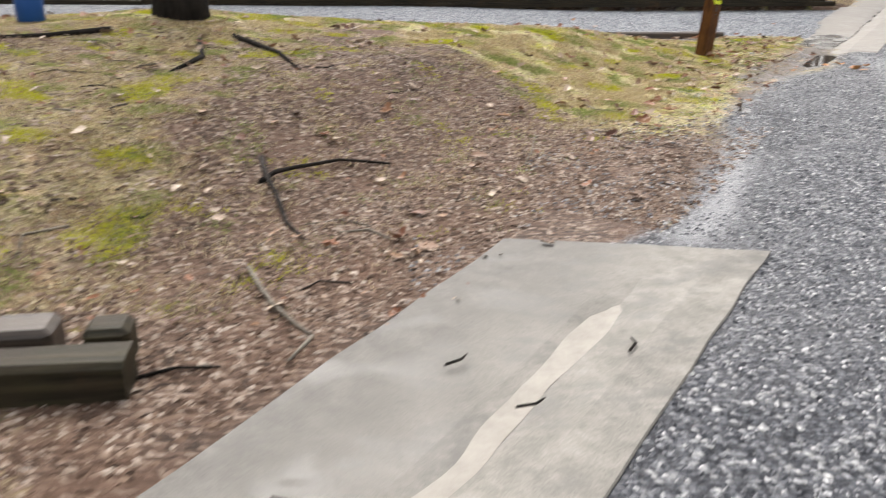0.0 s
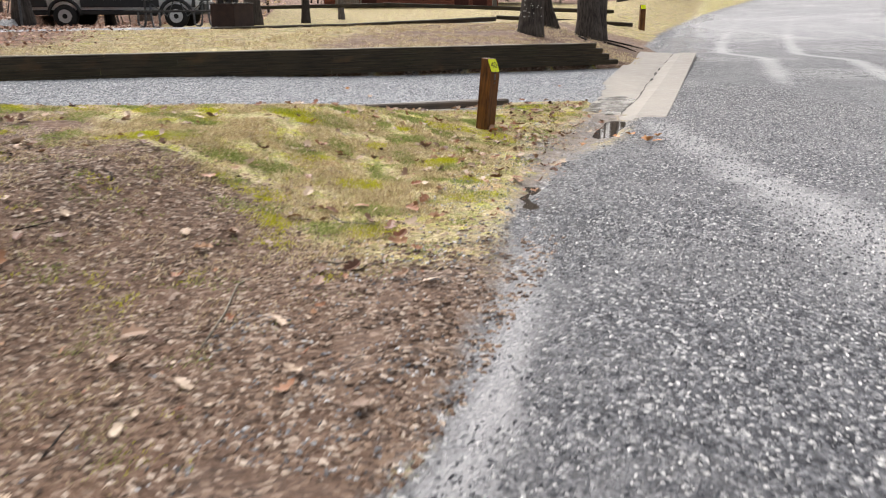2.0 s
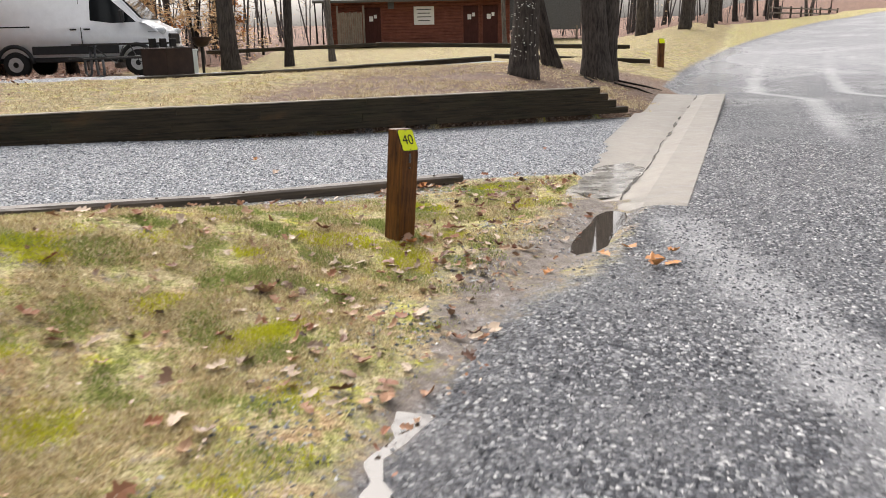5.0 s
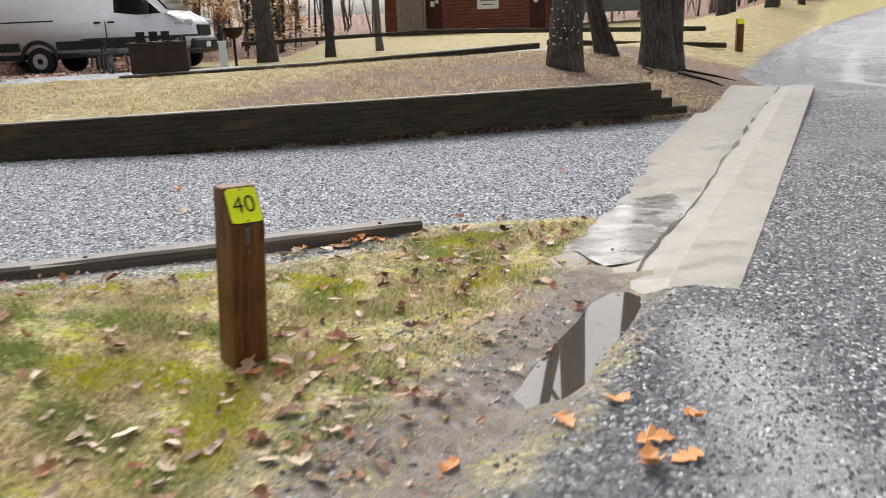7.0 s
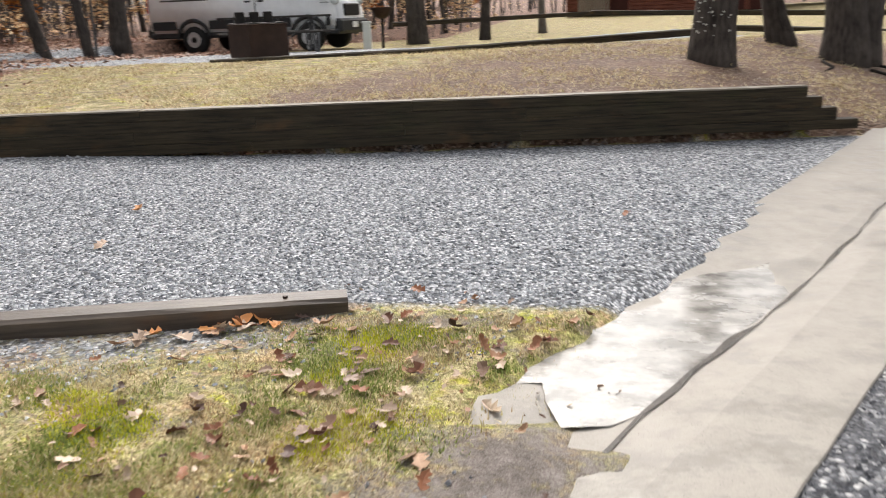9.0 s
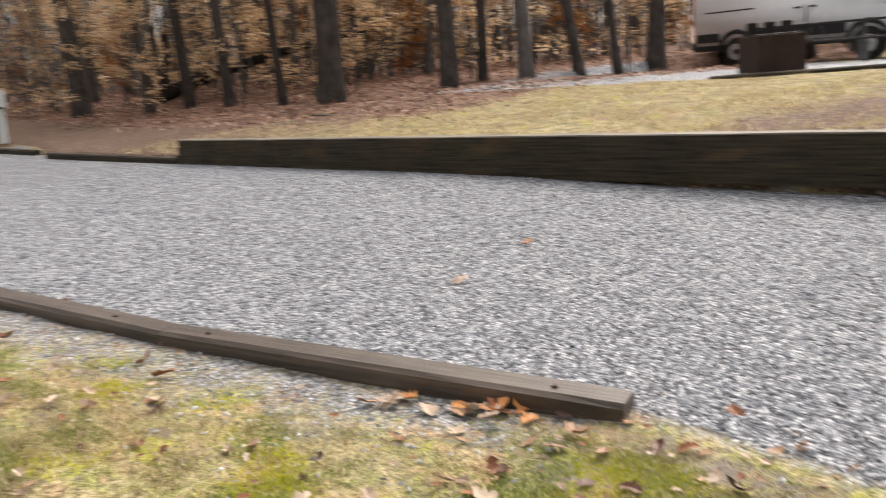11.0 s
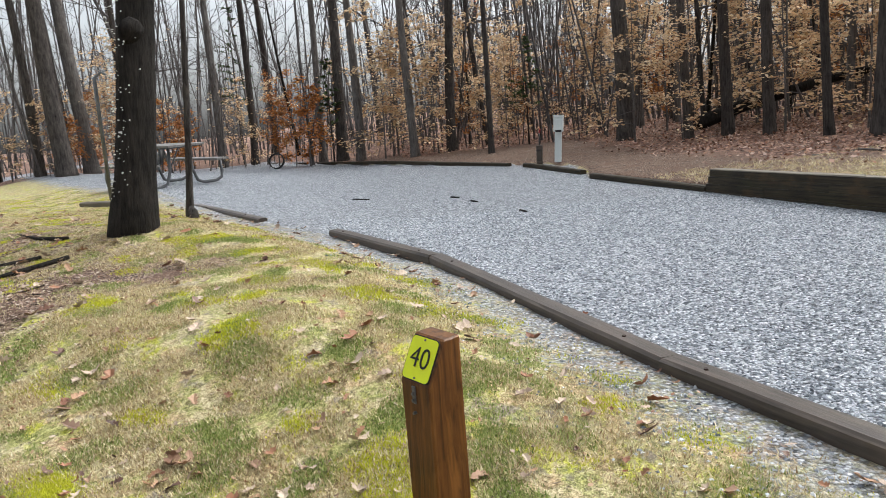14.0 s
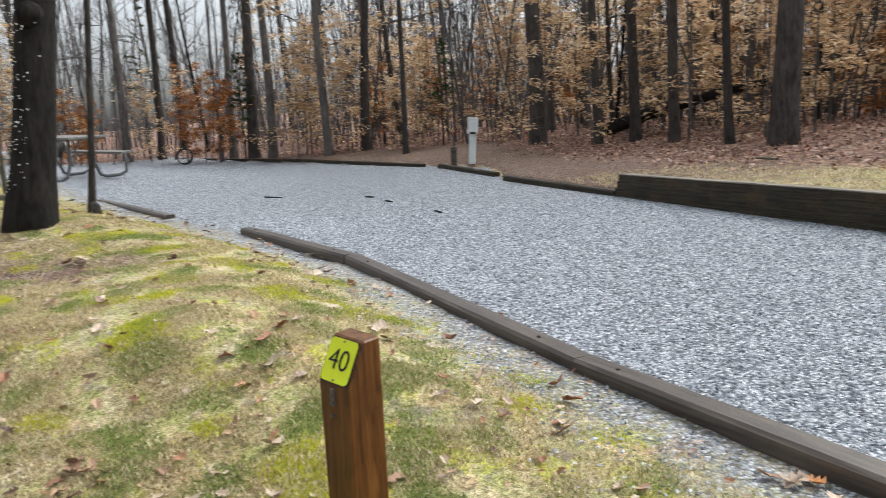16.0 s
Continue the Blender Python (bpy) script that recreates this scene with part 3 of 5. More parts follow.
# ---- concrete aprons ----


def apron(name, u0, u1, right, gutter, left, skew, label, mat=CONCRETE):
    """A dished concrete slab across a site's mouth; left is a table of u and v."""
    s, rows, n = Shape(), [], 72
    for i in range(n + 1):
        t = i / n
        lv = lerp_table(u0 + (u1 - u0) * t, left)
        row = []
        for v, z in ((right, -0.014), (right + 0.005, -0.009), (gutter - 0.2, -0.009), (gutter - 0.1, -0.03), (gutter, -0.05), (gutter + 0.1, -0.034),
                     (gutter + 0.22, -0.026), (lv - 0.25, -0.016), (lv - 0.12, -0.008), (lv - 0.012, 0.0), (lv, -0.01)):
            v = min(v, lv)
            end = skew * (v - right) / max(0.1, lv - right)
            u = u0 + (u1 - u0) * t + end * t + 0.01 * noise.noise((v * 4, i * 3.7, 2)) * (i in (0, n))
            if u1 < 5:
                z = -0.008 + (z + 0.008) * smooth01((u1 - 0.1 - u0 - (u1 - u0) * t) / 0.7)
            z -= 0.035 * (i == 0)
            jig = 0.012 * noise.noise((u * 3, v, 7))
            z -= (0.045 + 0.02 * noise.noise((u * 1.6, v * 2.5, 4))) * smooth01((v - gutter - 0.04) / 0.12) * smooth01((15.2 - u) / 2.6) * (u0 > 5)
            z += 0.004 * noise.noise((u * 2.5, v * 4, 1))
            row.append((UX * u - UY * (v + jig), UY * u + UX * (v + jig), z + (0.09 * smooth01((u - 14) / 8) if u > 14 else 0)))
        rows.append(row)
    w = len(rows[0])
    top = [p for r in rows for p in r]
    bottom = [(x, y, z - 0.12) for x, y, z in top]
    k = len(top)
    f = [(i * w + j, i * w + j + 1, (i + 1) * w + j + 1, (i + 1) * w + j) for i in range(n) for j in range(w - 1)]
    f = [tuple(reversed(q)) for q in f]
    ring = [i * w for i in range(n + 1)] + [n * w + j for j in range(1, w)] + [i * w + w - 1 for i in range(n - 1, -1, -1)] + [j for j in range(w - 2, 0, -1)]
    f += [(a, b, b + k, a + k) for a, b in zip(ring, ring[1:] + ring[:1])]
    s.add(top + bottom, f)
    return tagged(part(name, s, mat), label, "pavement", "", "structure")


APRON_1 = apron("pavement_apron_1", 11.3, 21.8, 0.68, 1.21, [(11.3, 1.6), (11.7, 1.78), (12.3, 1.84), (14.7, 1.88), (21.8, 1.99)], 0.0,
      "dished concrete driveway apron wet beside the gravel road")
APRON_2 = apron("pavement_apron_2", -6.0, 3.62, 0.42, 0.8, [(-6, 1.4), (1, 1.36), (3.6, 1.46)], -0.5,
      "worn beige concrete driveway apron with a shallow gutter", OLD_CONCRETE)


def gutter_strip(name, slab, u0, u1, v, zf, width, mat, label, seed, gaps=False):
    """A wavering ribbon lying in the gutter of a slab."""
    s, n = Shape(), int((u1 - u0) / 0.06)
    for i in range(n + 1):
        u = u0 + (u1 - u0) * i / n
        mid = v + 0.05 * noise.noise((u * 0.8, seed, 0)) + 0.018 * noise.noise((u * 4, seed, 1))
        k = 0.55 + 0.9 * noise.noise((u * 2.2, seed, 2))
        hw = max(0.003, width * (0.75 + k * 0.5)) if not gaps else max(0.0005, width * (k - 0.3))
        z = zf(u)
        for q, dz in ((-1, 0.006), (-0.4, 0.0), (0.4, 0.0), (1, 0.006)):
            vv = mid + q * hw
            s.v.append((UX * u - UY * vv, UY * u + UX * vv, z + abs(vv - v) * 0.08 + 0.006))
    for i in range(n):
        for j in range(3):
            s.f.append((i * 4 + j, (i + 1) * 4 + j, (i + 1) * 4 + j + 1, i * 4 + j + 1))
    s.f = [tuple(reversed(q)) for q in s.f]
    return part(name, s, mat, slab, label, True)


SAND = plain("pale_sediment", (0.26, 0.24, 0.21), (0.42, 0.39, 0.345), 9, 0.6, 0, 0.3, False)
SILT = plain("dark_wet_silt", (0.03, 0.026, 0.022), (0.1, 0.085, 0.07), 14, 0.25, 0, 0.3, False)
slab_z = lambda u: -0.05 + (0.09 * smooth01((u - 14) / 8) if u > 14 else 0)
gutter_strip("silt_line", APRON_1, 11.6, 21.75, 1.21, slab_z, 0.03, SILT, "dark wet silt in the gutter", 3.3, True)
gutter_strip("sediment_strip", APRON_2, -2.0, 3.25, 0.8, lambda u: -0.05, 0.04, SAND, "pale dried sediment in the gutter", 8.1)

# ---- puddles ----


def puddle(name, u0, u1, v0, v1, z, label, mat=WATER):
    s = Shape()
    n = 26
    ring = []
    for i in range(n):
        a = 2 * math.pi * i / n
        r = 1 + 0.25 * noise.noise((math.cos(a) * 1.7, math.sin(a) * 1.7, u0))
        u, v = (u0 + u1) / 2 + (u1 - u0) / 2 * r * math.cos(a), (v0 + v1) / 2 + (v1 - v0) / 2 * r * math.sin(a)
        ring.append((UX * u - UY * v, UY * u + UX * v, z))
    s.add(ring, [tuple(range(n))])
    return tagged(part(name, s, mat), label, "puddle", "", "structure")


puddle("water_puddle_2", 11.5, 15.8, 1.0, 2.05, -0.051, "thin sheet of rainwater lying on the concrete apron", FILM)
puddle("water_puddle_1", 3.9, 12.0, 0.7, 1.7, -0.0705, "still rainwater puddles in the muddy verge reflecting sky")

# ---- timbers ----


def timber_shape(length, w, h, seed, end_round=0.02, b=0.018):
    """A squared timber along x from 0 to length, its top worn and slightly bowed, base at z = 0."""
    s, n = Shape(), max(4, int(length / 0.25))
    prof = [(-w / 2, 0), (w / 2, 0), (w / 2, h - b), (w / 2 - b, h), (-w / 2 + b, h), (-w / 2, h - b)]
    for i in range(n + 1):
        x = length * i / n
        e = end_round if i in (0, n) else 0.0
        for y, z in prof:
            wob = 0.006 * noise.noise((x * 2.1, y * 30, z * 30 + seed))
            s.v.append((x, y * (1 - 2 * e) + wob, z * (1 - e) + wob * (z > 0)))
    k = len(prof)
    for i in range(n):
        for j in range(k):
            q = (j + 1) % k
            s.f.append((i * k + j, (i + 1) * k + j, (i + 1) * k + q, i * k + q))
    s.f += [tuple(range(k)), tuple(n * k + j for j in reversed(range(k)))]
    return s


def lay_timber(a, b, za, zb, w, h, label, mat=TIMBER, name="landscape_timber", group="timber edging"):
    d = Vector((b[0] - a[0], b[1] - a[1], zb - za))
    ob = part(name, timber_shape(d.length, w, h, a[0] * 3.1), mat)
    ob.matrix_basis = Matrix.Translation((a[0], a[1], za)) @ d.to_track_quat("X", "Z").to_matrix().to_4x4()
    for q in (0.12, 0.88):
        part("spike_head", Shape().tube([(d.length * q, 0.01, h - 0.012), (d.length * q, 0.01, h + 0.007)], [0.012, 0.011], 10), RUST, ob, "rusty spike head")
    return tagged(ob, label, "timber", group)


EDGING = "weathered brown timber edging between grass and gravel"
lay_timber((4.04, 11.6), (1.9, 10.92), -0.06, -0.005, 0.145, 0.118, EDGING)
lay_timber((1.9, 10.92), (-1.2, 10.08), -0.003, 0.143, 0.145, 0.116, EDGING)
lay_timber((-1.2, 10.07), (-3.3, 9.17), 0.145, 0.21, 0.14, 0.112, EDGING)
lay_timber((-4.9, 8.22), (-9.3, 5.95), 0.28, 0.44, 0.13, 0.09, EDGING)
lay_timber((-9.35, 5.92), (-15.5, 2.45), 0.43, 0.52, 0.14, 0.12, EDGING)
lay_timber((-8.6, 4.85), (-7.4, 5.9), 0.45, 0.47, 0.15, 0.13, "short loose weathered timber lying in the grass")

# ---- retaining wall of stacked timbers ----
wall = thing("retaining_wall", pose(0, 0, 0), "low retaining wall of dark wet stacked timbers", "retaining wall", "", "structure")
for course, (x0, x1, h0, hh) in enumerate(((-4.95, 7.72, 0.08, 0.09), (-4.95, 7.52, 0.17, 0.11), (-4.9, 7.38, 0.28, 0.1), (-4.88, 7.24, 0.38, 0.09))):
    xs = [x0] + [x0 + 2.44 * (i + (0.5 if course % 2 else 0.93)) for i in range(6) if x0 + 2.44 * (i + 1) < x1 - 0.4] + [x1]
    for a, b in zip(xs, xs[1:]):
        ob = part("timber", timber_shape((b - a) * 1.0115 - 0.004, 0.15 - 0.006 * (course % 2), hh - 0.002, a + course, 0.0, 0.006), WALLTIMBER, wall)
        ob.matrix_basis = pose(a, wall_y(a) + 0.01 * course, h0, 0, 0, math.degrees(math.atan(0.152)))
        # a thin pale strip stands in for sky sheen on the wet top
        if course == 3:
            sheen_strip = part("sheen_strip", timber_shape((b - a) * 1.0115 - 0.006, 0.146, 0.014, a + 9, 0.0, 0.003), PALEWOOD_SHEEN, wall, "thin pale strip painting sky sheen on the wet wall top")
            sheen_strip.matrix_basis = pose(a, wall_y(a) + 0.03, h0 + hh - 0.003, 0, 0, math.degrees(math.atan(0.152)))
lay_timber((-4.97, 14.31), (-8.6, 13.78), 0.13, 0.19, 0.15, 0.11, "low dark timber edging stepping down from the wall", WALLTIMBER)
lay_timber((-9.6, 13.9), (-13.2, 13.55), 0.2, 0.25, 0.14, 0.1, "dark timber frame around the power pedestal", WALLTIMBER)
lay_timber((-13.9, 13.3), (-19.2, 10.6), 0.24, 0.36, 0.14, 0.1, "dark timber edging at the back of the gravel", WALLTIMBER)
lay_timber((-19.3, 10.5), (-28, 5.2), 0.36, 0.43, 0.14, 0.1, "dark timber edging at the back of the gravel", WALLTIMBER)
# the neighbour's edging
lay_timber((0.2, 19.25), (3.0, 20.2), 0.6, 0.62, 0.14, 0.12, "dark timber edging along the neighbouring gravel", WALLTIMBER)
lay_timber((3.0, 20.2), (7.6, 23.9), 0.62, 0.68, 0.14, 0.12, "dark timber edging along the neighbouring gravel", WALLTIMBER)
lay_timber((-0.2, 19.35), (-2.2, 19.55), 0.56, 0.56, 0.14, 0.1, "dark timber edging along the neighbouring gravel", WALLTIMBER)
lay_timber((-2.2, 19.7), (-2.9, 23.5), 0.56, 0.5, 0.14, 0.1, "dark timber edging along the neighbouring gravel", WALLTIMBER)
lay_timber((12.4, 25.2), (8.3, 26.0), 0.45, 0.68, 0.14, 0.12, "dark timber edging beside the next number post", WALLTIMBER)
lay_timber((14.0, 30.0), (6.0, 33.0), 0.75, 1.0, 0.14, 0.14, "dark timber edging across the far grass", WALLTIMBER)
lay_timber((6.0, 33.0), (0.5, 31.0), 1.0, 0.9, 0.14, 0.12, "dark timber edging across the far grass", WALLTIMBER)
stub = thing("timber_steps", pose(-0.98, 2.22, -0.03, 0, 0, 8), "dark rotten timber stub with a notched grey block", "timber")
part("timber", timber_shape(0.62, 0.16, 0.14, 3), WALLTIMBER, stub, "", False, pose(-0.45, -0.1, 0))
part("block", Shape().box((0, 0, 0.09), (0.2, 0.16, 0.15), None, 0.02), TIMBER, stub, "", False, pose(-0.18, 0.08, 0))
part("block", Shape().box((0, 0, 0.06), (0.14, 0.14, 0.14), None, 0.02), WALLTIMBER, stub, "", False, pose(0.08, 0.06, 0.03))

# ---- number post ----


def number_post(m, w, h, text, label, detail=True):
    """A stained square post with its top cut back steeply at the front (-y), and a yellow number plate on the cut."""
    t = thing("number_post", m, label, "site post", "numbered site posts")
    drop, back = 0.135, 0.072
    outline = [(-w / 2, -0.15), (-w / 2, h - drop), (-w / 2 + back, h), (w / 2, h), (w / 2, -0.15)]
    bm = bmesh.new()
    front, rear = ([bm.verts.new((sx * w / 2, y, z)) for y, z in outline] for sx in (-1, 1))
    n = len(outline)
    bm.faces.new(front)
    bm.faces.new(list(reversed(rear)))
    for i in range(n):
        bm.faces.new((front[(i + 1) % n], front[i], rear[i], rear[(i + 1) % n]))
    bmesh.ops.recalc_face_normals(bm, faces=list(bm.faces))
    bmesh.ops.bevel(bm, geom=list(bm.edges), offset=0.005, segments=1, affect="EDGES")
    s = Shape()
    bm.verts.index_update()
    s.add([p.co[:] for p in bm.verts], [[q.index for q in f.verts] for f in bm.faces])
    bm.free()
    part("post", s, STAIN, t)
    pm = pose(0, -w / 2 + back / 2, h - drop / 2, math.degrees(math.atan2(drop, back)), 0, 0) @ pose(0, 0, 0.004)
    pw, ph = w * 0.94, math.hypot(drop, back) * 0.93

    def ring(a, b, r):
        return [(sx * (a / 2 - r) + r * math.cos(q), sy * (b / 2 - r) + r * math.sin(q))
                for sx, sy, q0 in ((1, 1, 0), (-1, 1, 90), (-1, -1, 180), (1, -1, 270)) for q in [radians(q0 + 30 * i) for i in range(4)]]

    plate = part("number_plate", Shape().prism(ring(pw, ph, 0.017), 0.004, pose(0, 0, 0, -90, 0, 0)), BLACK, t, "yellow number plate with black border", False, pm)
    part("plate_face", Shape().prism(ring(pw - 0.006, ph - 0.006, 0.015), 0.003, pose(0, 0, 0.002, -90, 0, 0)), YELLOW, plate, "", False)
    if text:
        cu = bpy.data.curves.new("number", "FONT")
        cu.body, cu.align_x, cu.align_y, cu.size, cu.extrude, cu.offset = text, "CENTER", "CENTER", ph * 0.66, 0.0008, -0.0008
        cu.materials.append(BLACK)
        tx = new("number", cu)
        tx.parent = plate
        tx.matrix_basis = pose(0, 0, 0.0055)
    if detail:
        fx = -w * 0.04
        for q in (-1, 1):
            part("plate_screw", Shape().tube([(0, q * ph * 0.43, 0.002), (0, q * ph * 0.43, 0.007)], [0.004, 0.003], 8), STEEL, plate)
        part("bracket", Shape().box((fx, -w / 2 - 0.002, h - drop - 0.04), (0.018, 0.006, 0.06), None, 0.003), STEEL, t, "small metal bracket")
        for dz in (0.035, 0.058, 0.1):
            part("screw", Shape().tube([(fx, -w / 2, h - drop - dz), (fx, -w / 2 - 0.011, h - drop - dz)], [0.006, 0.005], 8), STEEL, t, "bright screw head")
    return t


number_post(pose(3.185, 9.61, 0.0, 2.5, 3.4, 34), 0.14, 0.7, "40", "brown stained wooden post with yellow number plate in grass")
number_post(pose(12.75, 25.25, 0.38, 0, 0, -12), 0.16, 0.72, "", "distant brown wooden post with yellow plate by the road", False)

# ---- trees ----


def limb_points(rng, start, direction, length, n, wander, lift):
    pts, d, p = [Vector(start)], Vector(direction).normalized(), Vector(start)
    for _ in range(n):
        d = (d + Vector((rng.uniform(-1, 1), rng.uniform(-1, 1), rng.uniform(-1, 1))) * wander + Vector((0, 0, lift))).normalized()
        p = p + d * (length / n)
        pts.append(p)
    return pts


def leaf_quad(s, p, d, up, size):
    """One small folded leaf."""
    side = d.cross(up)
    if side.length < 1e-3:
        side = d.orthogonal()
    side = side.normalized() * size * 0.32
    a, b, c = p, p + d * size, p + d * size * 0.5
    s.add([a, c + side, b, c - side], [(0, 1, 2), (0, 2, 3)])


def tree_parts(seed, height_m, r0, first=0.4, limbs=9, lean=0.02, twigs=5, leaves=0, leaf_size=0.09, low=False, sides=9, flare=0.5):
    """Shapes of a trunk, a crown of limbs and twigs, and its leaves."""
    rng = random.Random(seed)
    trunk, crown, foliage = Shape(), Shape(), Shape()
    n = 14
    pts, radii = [], []
    ph = rng.uniform(0, 6)
    for i in range(n + 1):
        t = i / n
        t2 = t ** 1.8
        pts.append(Vector((lean * height_m * t2 + 0.018 * height_m * math.sin(ph + 4 * t) * t, 0.015 * height_m * math.cos(ph * 2 + 3.3 * t) * t, height_m * t2)))
        radii.append(r0 * (1 - 0.82 * t2) * (1 + flare * math.exp(-height_m * t2 / 0.22)))
    pts[0].z = -0.25
    trunk.tube(pts, radii, sides)
    for i, p in enumerate(trunk.v):
        k = 1 + 0.09 * noise.noise((p[0] * 6 + seed, p[1] * 6, p[2] * 0.9))
        c = pts[min(n, i // sides)] if i < (n + 1) * sides else None
        if c is not None:
            trunk.v[i] = (c.x + (p[0] - c.x) * k, c.y + (p[1] - c.y) * k, p[2])
    for i in range(limbs):
        t = first + (0.97 - first) * (i + rng.random()) / limbs
        j = min(n - 1, int((t ** (1 / 1.8)) * n))
        base = pts[j].lerp(pts[j + 1], rng.random())
        a = rng.uniform(0, 2 * math.pi)
        ln = height_m * rng.uniform(0.14, 0.3) * (1.15 - 0.6 * t)
        d = Vector((math.cos(a), math.sin(a), rng.uniform(0.15, 0.9) if not low else rng.uniform(-0.05, 0.4)))
        lp = limb_points(rng, base, d, ln, 6, 0.22, 0.06 if not low else 0.0)
        lr = min(radii[j] * 0.55, 0.014 + ln * 0.014)
        crown.tube(lp, [lr * (1 - 0.14 * q) for q in range(7)], 5 if lr > 0.03 else 4, False)
        for q in range(twigs):
            w = rng.randint(1, 6)
            tp = limb_points(rng, lp[w], (lp[w] - lp[w - 1]).normalized() + Vector((rng.uniform(-1, 1), rng.uniform(-1, 1), rng.uniform(-0.3, 0.7))), ln * rng.uniform(0.25, 0.55), 3, 0.28, 0.05)
            tr = max(0.004, lr * 0.32)
            crown.tube(tp, [tr, tr * 0.75, tr * 0.5, tr * 0.3], 3, False)
            for _ in range(3):
                o = tp[rng.randint(1, 3)]
                crown.tube(limb_points(rng, o, Vector((rng.uniform(-1, 1), rng.uniform(-1, 1), rng.uniform(-0.4, 0.9))), ln * rng.uniform(0.12, 0.25), 1, 0.3, 0.03), [tr * 0.45, tr * 0.2], 3, False)
            for _ in range(leaves):
                o = tp[rng.randint(1, 3)] + Vector((rng.gauss(0, 0.09), rng.gauss(0, 0.09), rng.gauss(0, 0.05)))
                leaf_quad(foliage, o, Vector((rng.uniform(-1, 1), rng.uniform(-1, 1), rng.uniform(-0.6, 0.2))).normalized(), Vector((rng.uniform(-0.5, 0.5), rng.uniform(-0.5, 0.5), 1)), leaf_size * rng.uniform(0.7, 1.3))
    return trunk, crown, foliage


def tree(name, m, shapes, bark_mat, label, group="", leaf_mat=None, category="tree"):
    t = thing(name, m, label, category, group)
    trunk, crown, foliage = shapes
    part("trunk", trunk, bark_mat, t, "", True)
    part("crown", crown, TWIG, t, "", False)
    if foliage.f:
        part("foliage", foliage, leaf_mat or TAN, t, "", False)
    return t


def at(x, y, dz=0.0):
    return height(x, y) + dz


def lichen_spots(parent, r, rng, n, z0, z1, turn, size=0.016):
    s = Shape()
    for _ in range(n):
        a, z = turn + rng.gauss(0, 0.75), rng.uniform(z0, z1)
        rr = r * (1 - 0.05 * z) * 1.0
        c = Vector((math.cos(a) * rr, math.sin(a) * rr, z))
        nrm, tan = Vector((math.cos(a), math.sin(a), 0)), Vector((-math.sin(a), math.cos(a), 0))
        k = rng.uniform(0.5, 1.3) * size
        ring = [c + nrm * 0.012 + (tan * math.cos(q) + Vector((0, 0, 1)) * math.sin(q)) * k * rng.uniform(0.5, 1.2) for q in (0, 1, 2, 3, 4, 5)]
        s.add(ring + [c - nrm * 0.02], [tuple(range(6))] + [(i, (i + 1) % 6, 6) for i in range(6)])
    return tagged(part("lichen_patches", s, LICHEN, parent, "pale lichen flecks"), kind="stuff")


rng = random.Random(4)
# the big oak on the bank
oak = tree("oak_tree", pose(-2.15, 7.33, at(-2.15, 7.33), -5, 0, 0), tree_parts(11, 17, 0.188, 0.3, 11, -0.02, 6, sides=20, flare=0.42), BARK_DARK,
           "large dark-barked oak with pale lichen on the grassy bank")
lichen_spots(oak, 0.176, rng, 260, 0.25, 3.2, -0.75, 0.008)
knot = Shape()
knot.tube([(0.07, 0.07, 1.83), (0.11, 0.12, 1.82), (0.12, 0.135, 1.8)], [0.13, 0.1, 0.03], 10)
part("knot", knot, BARK_DARK, oak, "swollen dark burl", True)
sap = tree("sapling", pose(-4.45, 7.4, at(-4.45, 7.4), -4, 0, 0), tree_parts(23, 9, 0.043, 0.3, 12, 0.01, 5, sides=9, flare=0.4), BARK_BROWN, "slim young tree with a burl at its base")
burl = Shape().tube([(0.05, 0.02, -0.06), (0.07, 0.05, 0.03), (0.06, 0.05, 0.1), (0.03, 0.02, 0.16)], [0.06, 0.08, 0.06, 0.02], 9)
part("burl", burl, BARK_BROWN, sap, "round rough burl", True)
# the trees at the neighbour's mouth
t1 = tree("oak_tree", pose(6.85, 18.7, at(6.85, 18.7) - 0.03), tree_parts(31, 16, 0.25, 0.35, 10, 0.0, 5, sides=16, flare=0.3), BARK_WOOD, "dark oak trunk with pale lichen behind the timber wall")
lichen_spots(t1, 0.24, rng, 150, 0.2, 2.4, -1.7, 0.013)
tree("leaning_tree", pose(8.42, 21.66, at(8.42, 21.66), 0, -13, 0), tree_parts(37, 13, 0.17, 0.4, 8, 0.0, 5), BARK_WOOD, "slender dark tree leaning beside larger oaks")
tree("oak_tree", pose(9.0, 20.6, at(9.0, 20.6), 0, -2, 0), tree_parts(41, 17, 0.27, 0.35, 10, -0.01, 5, sides=16, flare=0.4), BARK_WOOD, "thick dark oak trunk with spreading roots")
tree("oak_tree", pose(9.3, 20.8, at(9.3, 20.8), 0, 1, 40), tree_parts(43, 16, 0.22, 0.35, 10, 0.01, 5, sides=14), BARK_WOOD, "mossy oak trunk grown against its neighbour")

# the forest: a few grown trees, set out many times
FOREST = "woodland trees"
kinds = []
